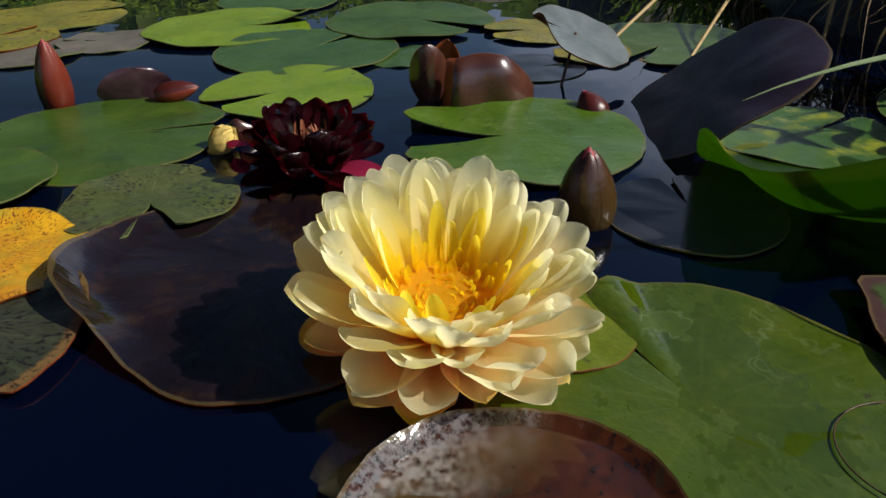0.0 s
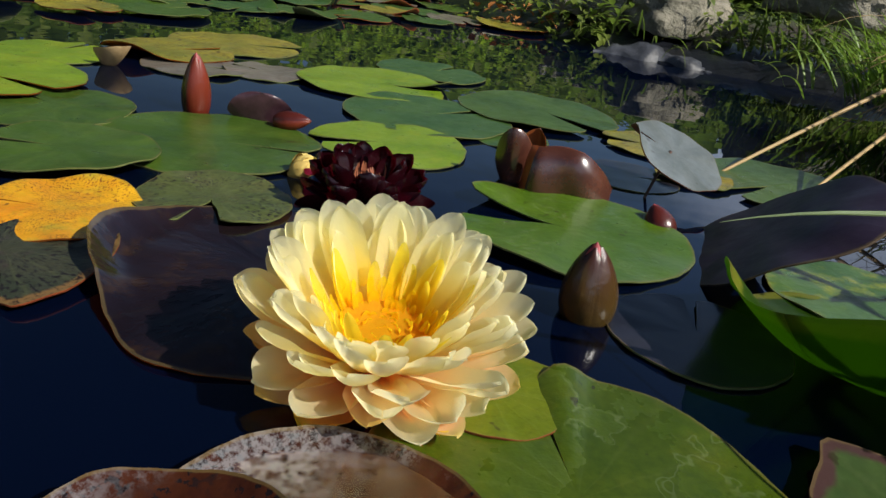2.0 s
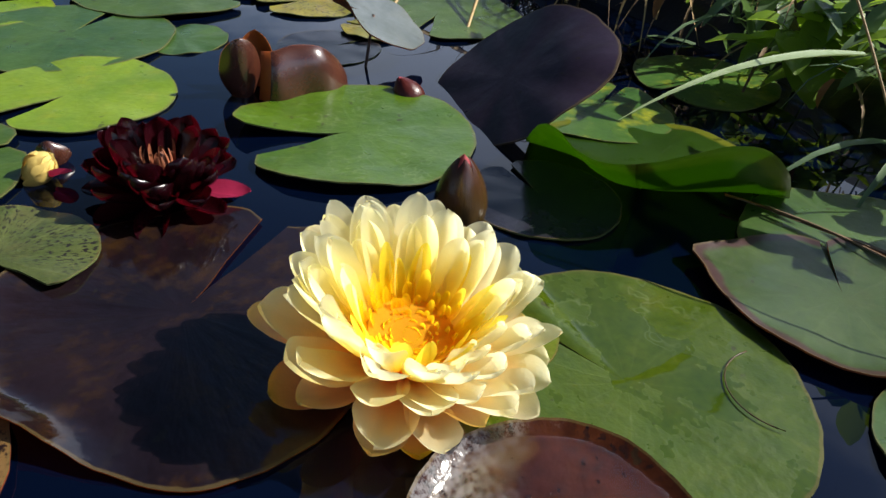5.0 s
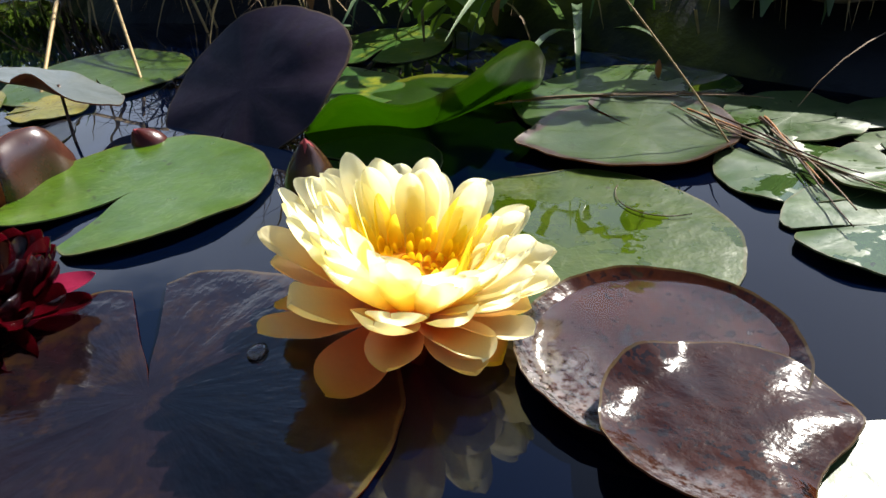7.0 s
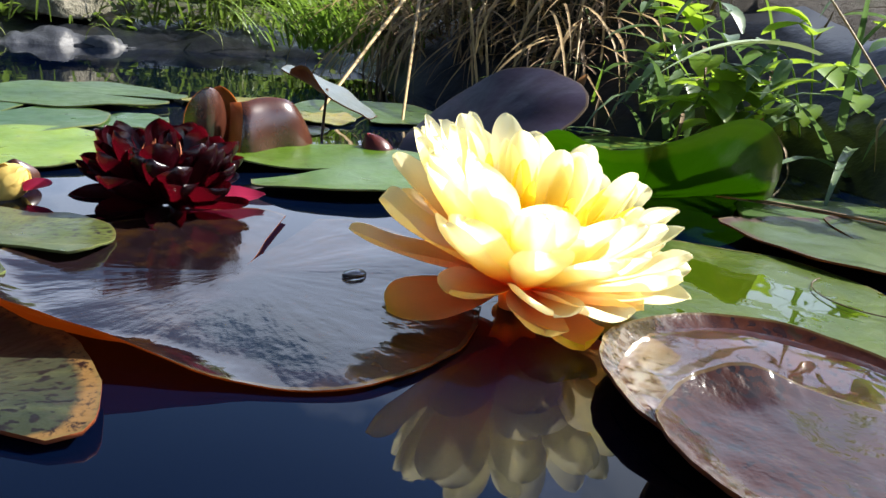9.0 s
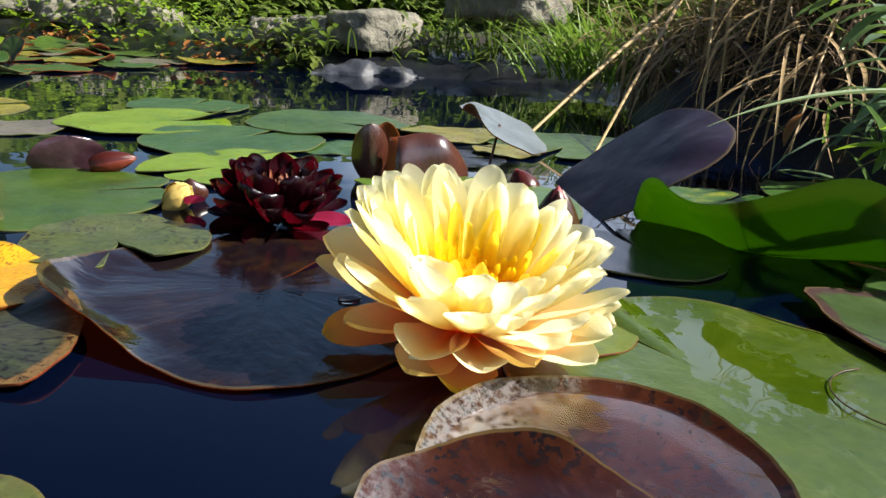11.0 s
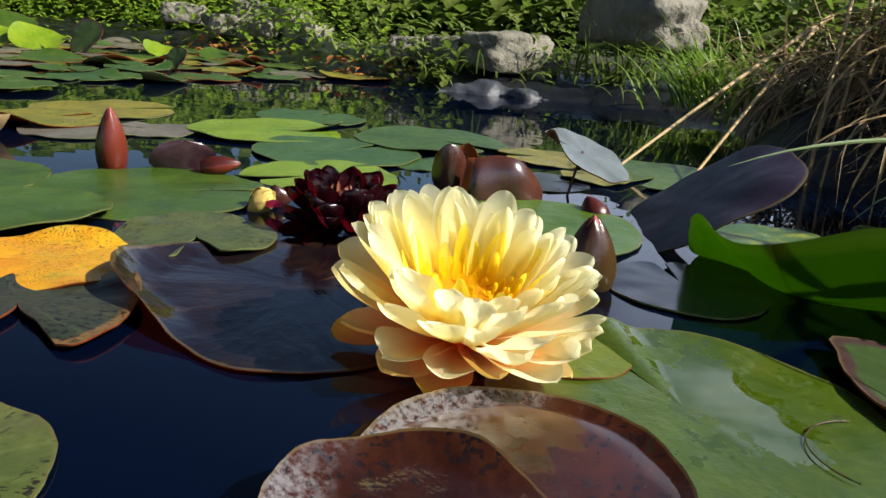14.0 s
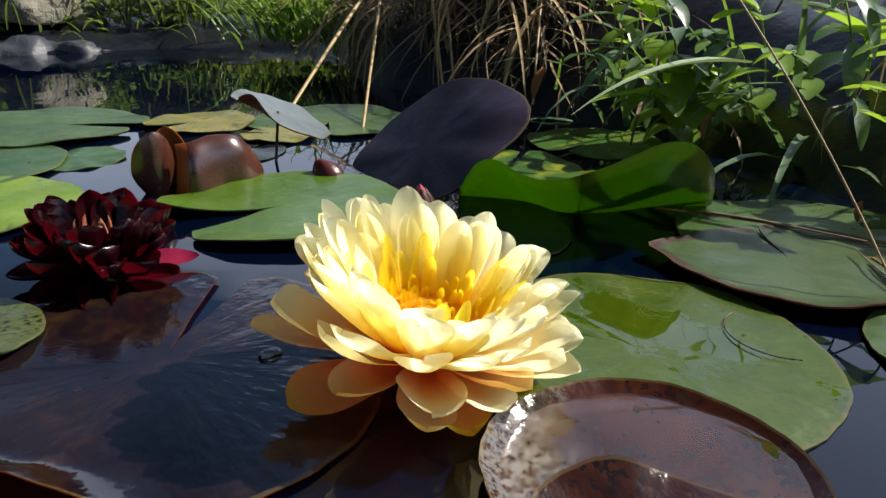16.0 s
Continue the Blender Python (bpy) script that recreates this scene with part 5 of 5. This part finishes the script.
# ---- far bank ----
def boulder(x, y, z, sx, sy, sz, seed, label):
    bm = bmesh.new()
    bmesh.ops.create_icosphere(bm, subdivisions=4, radius=1.0)
    for v in bm.verts:
        d = v.co.normalized()
        k = 1.02 + 0.26 * noise.noise(d * 1.3 + Vector((seed, 0, 0))) + 0.10 * noise.noise(d * 3.1 + Vector((0, seed, 0))) + 0.05 * noise.noise(d * 8 + Vector((0, 0, seed)))
        c = max(abs(d.x), abs(d.y), abs(d.z)) ** -0.80
        v.co = Vector((d.x * sx, d.y * sy, d.z * sz)) * k * c
    me = bpy.data.meshes.new("boulder")
    bm.to_mesh(me)
    bm.free()
    me.materials.append(M["stone"])
    me.polygons.foreach_set("use_smooth", [True] * len(me.polygons))
    ob = new("boulder", me)
    ob.matrix_world = pose(x, y, z, 0, 0, seed * 40)
    return tagged(ob, label, "stone", "bank stones")


boulder(0.085, 1.97, 0.112, 0.130, 0.085, 0.052, 1, "pale squared field stone on the pond liner")
boulder(-0.085, 2.02, 0.098, 0.070, 0.06, 0.038, 6, "small buff stone beside a larger one")
boulder(-0.215, 2.08, 0.094, 0.065, 0.06, 0.036, 2, "mossy grey stone behind the liner")
boulder(0.445, 2.02, 0.222, 0.175, 0.10, 0.070, 3, "large grey slab of rock on the bank")
for i, (x, y, z) in enumerate([(-1.06, 2.78, 0.10), (-0.90, 2.74, 0.09), (-1.00, 2.86, 0.16), (-0.82, 2.80, 0.14), (-1.30, 2.90, 0.13), (-0.72, 2.74, 0.09)]):
    boulder(x, y, z, 0.085, 0.07, 0.042, 10 + i, "pale rounded stone on the far bank")


def liner_fold(x, y, wide, high, label):
    """A dusty crumpled fold of liner that lies over the edge into the water, sheen painted into its grey."""
    verts, faces, nu, nv = [], [], 24, 10
    for i in range(nu + 1):
        for j in range(nv + 1):
            u, v = 2 * i / nu - 1, j / nv
            crest = high * (1 - u * u) ** 0.7 * (0.9 + 0.22 * noise.noise((u * 1.7, 4.0, 1.0)) + 0.12 * noise.noise((u * 6.0, 2.0, 1.0)))
            verts.append((x + wide * u, y - 0.05 * math.cos(math.pi * v) + 0.030 * noise.noise((u * 2.5, v * 2, 0)), -0.01 + (crest + 0.01) * math.sin(math.pi * v) ** 0.8 + 0.016 * noise.noise((u * 4, v * 3, 2.0)) + 0.006 * noise.noise((u * 14, v * 9, 5.0))))
    for i in range(nu):
        for j in range(nv):
            p = i * (nv + 1) + j
            faces.append((p, p + nv + 1, p + nv + 2, p + 1))
    return tagged(solid("liner_fold", verts, faces, M["liner_dust_sheen"]), label, "pond liner", "", "structure")


liner_fold(0.060, 1.812, 0.150, 0.036, "dusty fold of pond liner at the waterline, its sheen painted grey")

rng = random.Random(12)
for k, (cx, cy, n, spread, high, mat, text) in enumerate([
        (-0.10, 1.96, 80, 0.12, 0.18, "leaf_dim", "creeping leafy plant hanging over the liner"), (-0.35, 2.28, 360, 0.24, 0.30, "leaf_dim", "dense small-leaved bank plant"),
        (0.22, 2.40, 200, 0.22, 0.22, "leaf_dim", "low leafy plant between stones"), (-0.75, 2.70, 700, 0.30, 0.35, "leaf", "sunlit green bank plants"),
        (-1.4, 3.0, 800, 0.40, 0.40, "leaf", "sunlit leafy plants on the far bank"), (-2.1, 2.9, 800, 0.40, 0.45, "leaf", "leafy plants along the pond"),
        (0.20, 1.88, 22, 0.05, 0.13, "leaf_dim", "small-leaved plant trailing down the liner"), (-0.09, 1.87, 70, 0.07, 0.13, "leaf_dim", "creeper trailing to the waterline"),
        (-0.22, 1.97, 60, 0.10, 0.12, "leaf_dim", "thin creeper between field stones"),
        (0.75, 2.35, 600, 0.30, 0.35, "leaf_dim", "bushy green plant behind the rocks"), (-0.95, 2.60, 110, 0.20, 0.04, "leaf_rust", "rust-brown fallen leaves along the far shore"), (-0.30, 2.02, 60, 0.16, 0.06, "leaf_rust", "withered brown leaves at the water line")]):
    c = Blades()
    for _ in range(n * 3 // 2):
        x, y = rng.gauss(cx, spread * 0.6), rng.gauss(cy, spread * 0.4)
        z = max(0.0, bank_height(x, y)) + high * rng.random() ** 1.5
        c.leaf((x, y, z), rng.uniform(0, 360), rng.uniform(0.020, 0.042), rng.uniform(0.006, 0.012), rng.uniform(-0.5, 0.9), rng.uniform(0.1, 1.0), n=3)
    c.build("bank_plants", mat, text, "plants")
fringe = Blades()
for _ in range(520):
    p = SHORE[rng.randrange(len(SHORE))]
    if not (p.y > 1.45 and (-0.5 < p.x < -0.06 or 0.5 < p.x < 0.7) or rng.random() < 0.012):
        continue
    x, y = p.x + rng.gauss(0, 0.05), p.y + rng.gauss(0.03, 0.05)
    fringe.leaf((x, y, rng.uniform(0.0, 0.09)), rng.gauss(250, 60), rng.uniform(0.018, 0.045), rng.uniform(0.005, 0.011), rng.uniform(-0.8, 0.5), rng.uniform(0.1, 1.0), n=3)
for _ in range(26):
    x = rng.uniform(-0.4, 0.65)
    fringe.blade((x, 1.74 + max(0.0, -0.7 * x) + rng.gauss(0, 0.04), 0.05), rng.gauss(260, 50), rng.uniform(0.06, 0.16), rng.uniform(0.0015, 0.0035), rng.uniform(0.6, 2.6), lean=rng.uniform(0.0, 1.3))
for _ in range(70):
    x, y = rng.gauss(0.42, 0.09), rng.gauss(1.90, 0.03)
    fringe.blade((x, y, max(0.05, bank_height(x, y))), rng.gauss(250, 70), rng.uniform(0.07, 0.19), rng.uniform(0.0018, 0.0042), rng.uniform(0.2, 1.6), lean=rng.uniform(0.9, 1.5))
for _ in range(160):
    x, y = rng.gauss(0.36, 0.12), rng.gauss(1.92, 0.03)
    fringe.leaf((x, y, max(0.05, bank_height(x, y)) + rng.uniform(0.0, 0.10)), rng.gauss(260, 70), rng.uniform(0.018, 0.040), rng.uniform(0.005, 0.010), rng.uniform(-0.6, 0.8), rng.uniform(0.1, 1.0), n=3)
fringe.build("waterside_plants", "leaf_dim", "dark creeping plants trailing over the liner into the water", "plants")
hedge = Blades()
for _ in range(17000):
    a = rng.uniform(20, 200)
    d = rng.uniform(2.6, 5.5)
    x, y = -0.3 + d * math.cos(radians(a)) * 1.1, 0.8 + d * math.sin(radians(a))
    if shore_distance(x, y) < 0.35:
        continue
    tall = 0.30 + (d - 2.6) * (0.13 + 0.10 * ease((a - 62) / 25) * (0.65 + 0.9 * noise.noise((x * 1.1, y * 1.1, 4.0))))
    z = bank_height(x, y) + rng.random() ** 1.1 * tall
    hedge.leaf((x, y, z), rng.uniform(0, 360), rng.uniform(0.08, 0.16) * (1 + 0.3 * (d - 2.6)), rng.uniform(0.03, 0.055) * (1 + 0.3 * (d - 2.6)), rng.uniform(-0.6, 1.0), rng.uniform(0.1, 1.0), n=3)
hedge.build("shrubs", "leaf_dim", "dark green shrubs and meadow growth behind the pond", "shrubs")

# drop of water on the purple pad
bm = bmesh.new()
bmesh.ops.create_uvsphere(bm, u_segments=24, v_segments=12, radius=1.0)
me = bpy.data.meshes.new("water_drop")
bm.to_mesh(me)
bm.free()
me.materials.append(M["droplet"])
me.polygons.foreach_set("use_smooth", [True] * len(me.polygons))
rng = random.Random(31)
first = new("water_drop", me)
first.matrix_world = pose(0.034, 0.166, 0.0035, 0, 0, 30) @ Matrix.Diagonal((0.0075, 0.0055, 0.0022, 1))
tagged(first, "flat clear water drop resting on the purple pad", "water drop", "water drops")
# (middle of a pad, its radius, height of its face, how many)
for cx, cy, cr, cz, k in [(0.213, 0.070, 0.100, 0.0024, 9), (-0.018, 0.190, 0.080, 0.0036, 3), (0.137, 0.412, 0.100, 0.0046, 5), (0.388, 0.100, 0.070, 0.0076, 6), (0.089, -0.059, 0.040, 0.0122, 4), (0.308, -0.090, 0.052, 0.0056, 5), (0.073, -0.160, 0.070, 0.0016, 4), (-0.128, 0.268, 0.055, 0.0066, 3), (0.368, -0.024, 0.048, 0.0046, 3)]:
    for _ in range(k):
        a, d = rng.uniform(0, 6.28), cr * rng.uniform(0.35, 0.97)
        s = rng.uniform(0.0010, 0.0026)
        drop = copy_thing(first, pose(cx + d * math.cos(a), cy + d * math.sin(a), cz, 0, 0, math.degrees(a)) @ Matrix.Diagonal((s * rng.uniform(1, 1.5), s, s * 0.55, 1)))
        drop["label"] = "small bead of clear water on a lily pad"


def scrap(x, y, z, way, length, width, elev, mat, label):
    s = Blades()
    s.leaf((x, y, z), way, length, width, elev, 0.8, n=6, fold=0.5)
    return s.build("fallen_leaf", mat, label, "leaf", kind="")


scrap(0.565, 0.33, 0.060, 170, 0.030, 0.005, -1.0, "leaf_rust", "small rusty dead leaf hanging from the bank")
scrap(0.500, 0.125, 0.030, 190, 0.018, 0.003, -1.2, "leaf_rust", "orange withered leaf tip over the pads")
scrap(0.560, 0.60, 0.075, 200, 0.045, 0.007, -0.7, "leaf_rust", "long rust-brown dead leaf on the bank")
# thin dark tube added in place of a hairline shadow on the pad
tagged(tube("dark_thread", [(0.300 + 0.036 * math.cos(radians(a)), 0.043 + 0.034 * math.sin(radians(a)), 0.0032) for a in range(96, 236, 7)], 0.0004, "stalk", sides=5), "fine dark curl on the big pad, hair shadow made solid", "stalk")
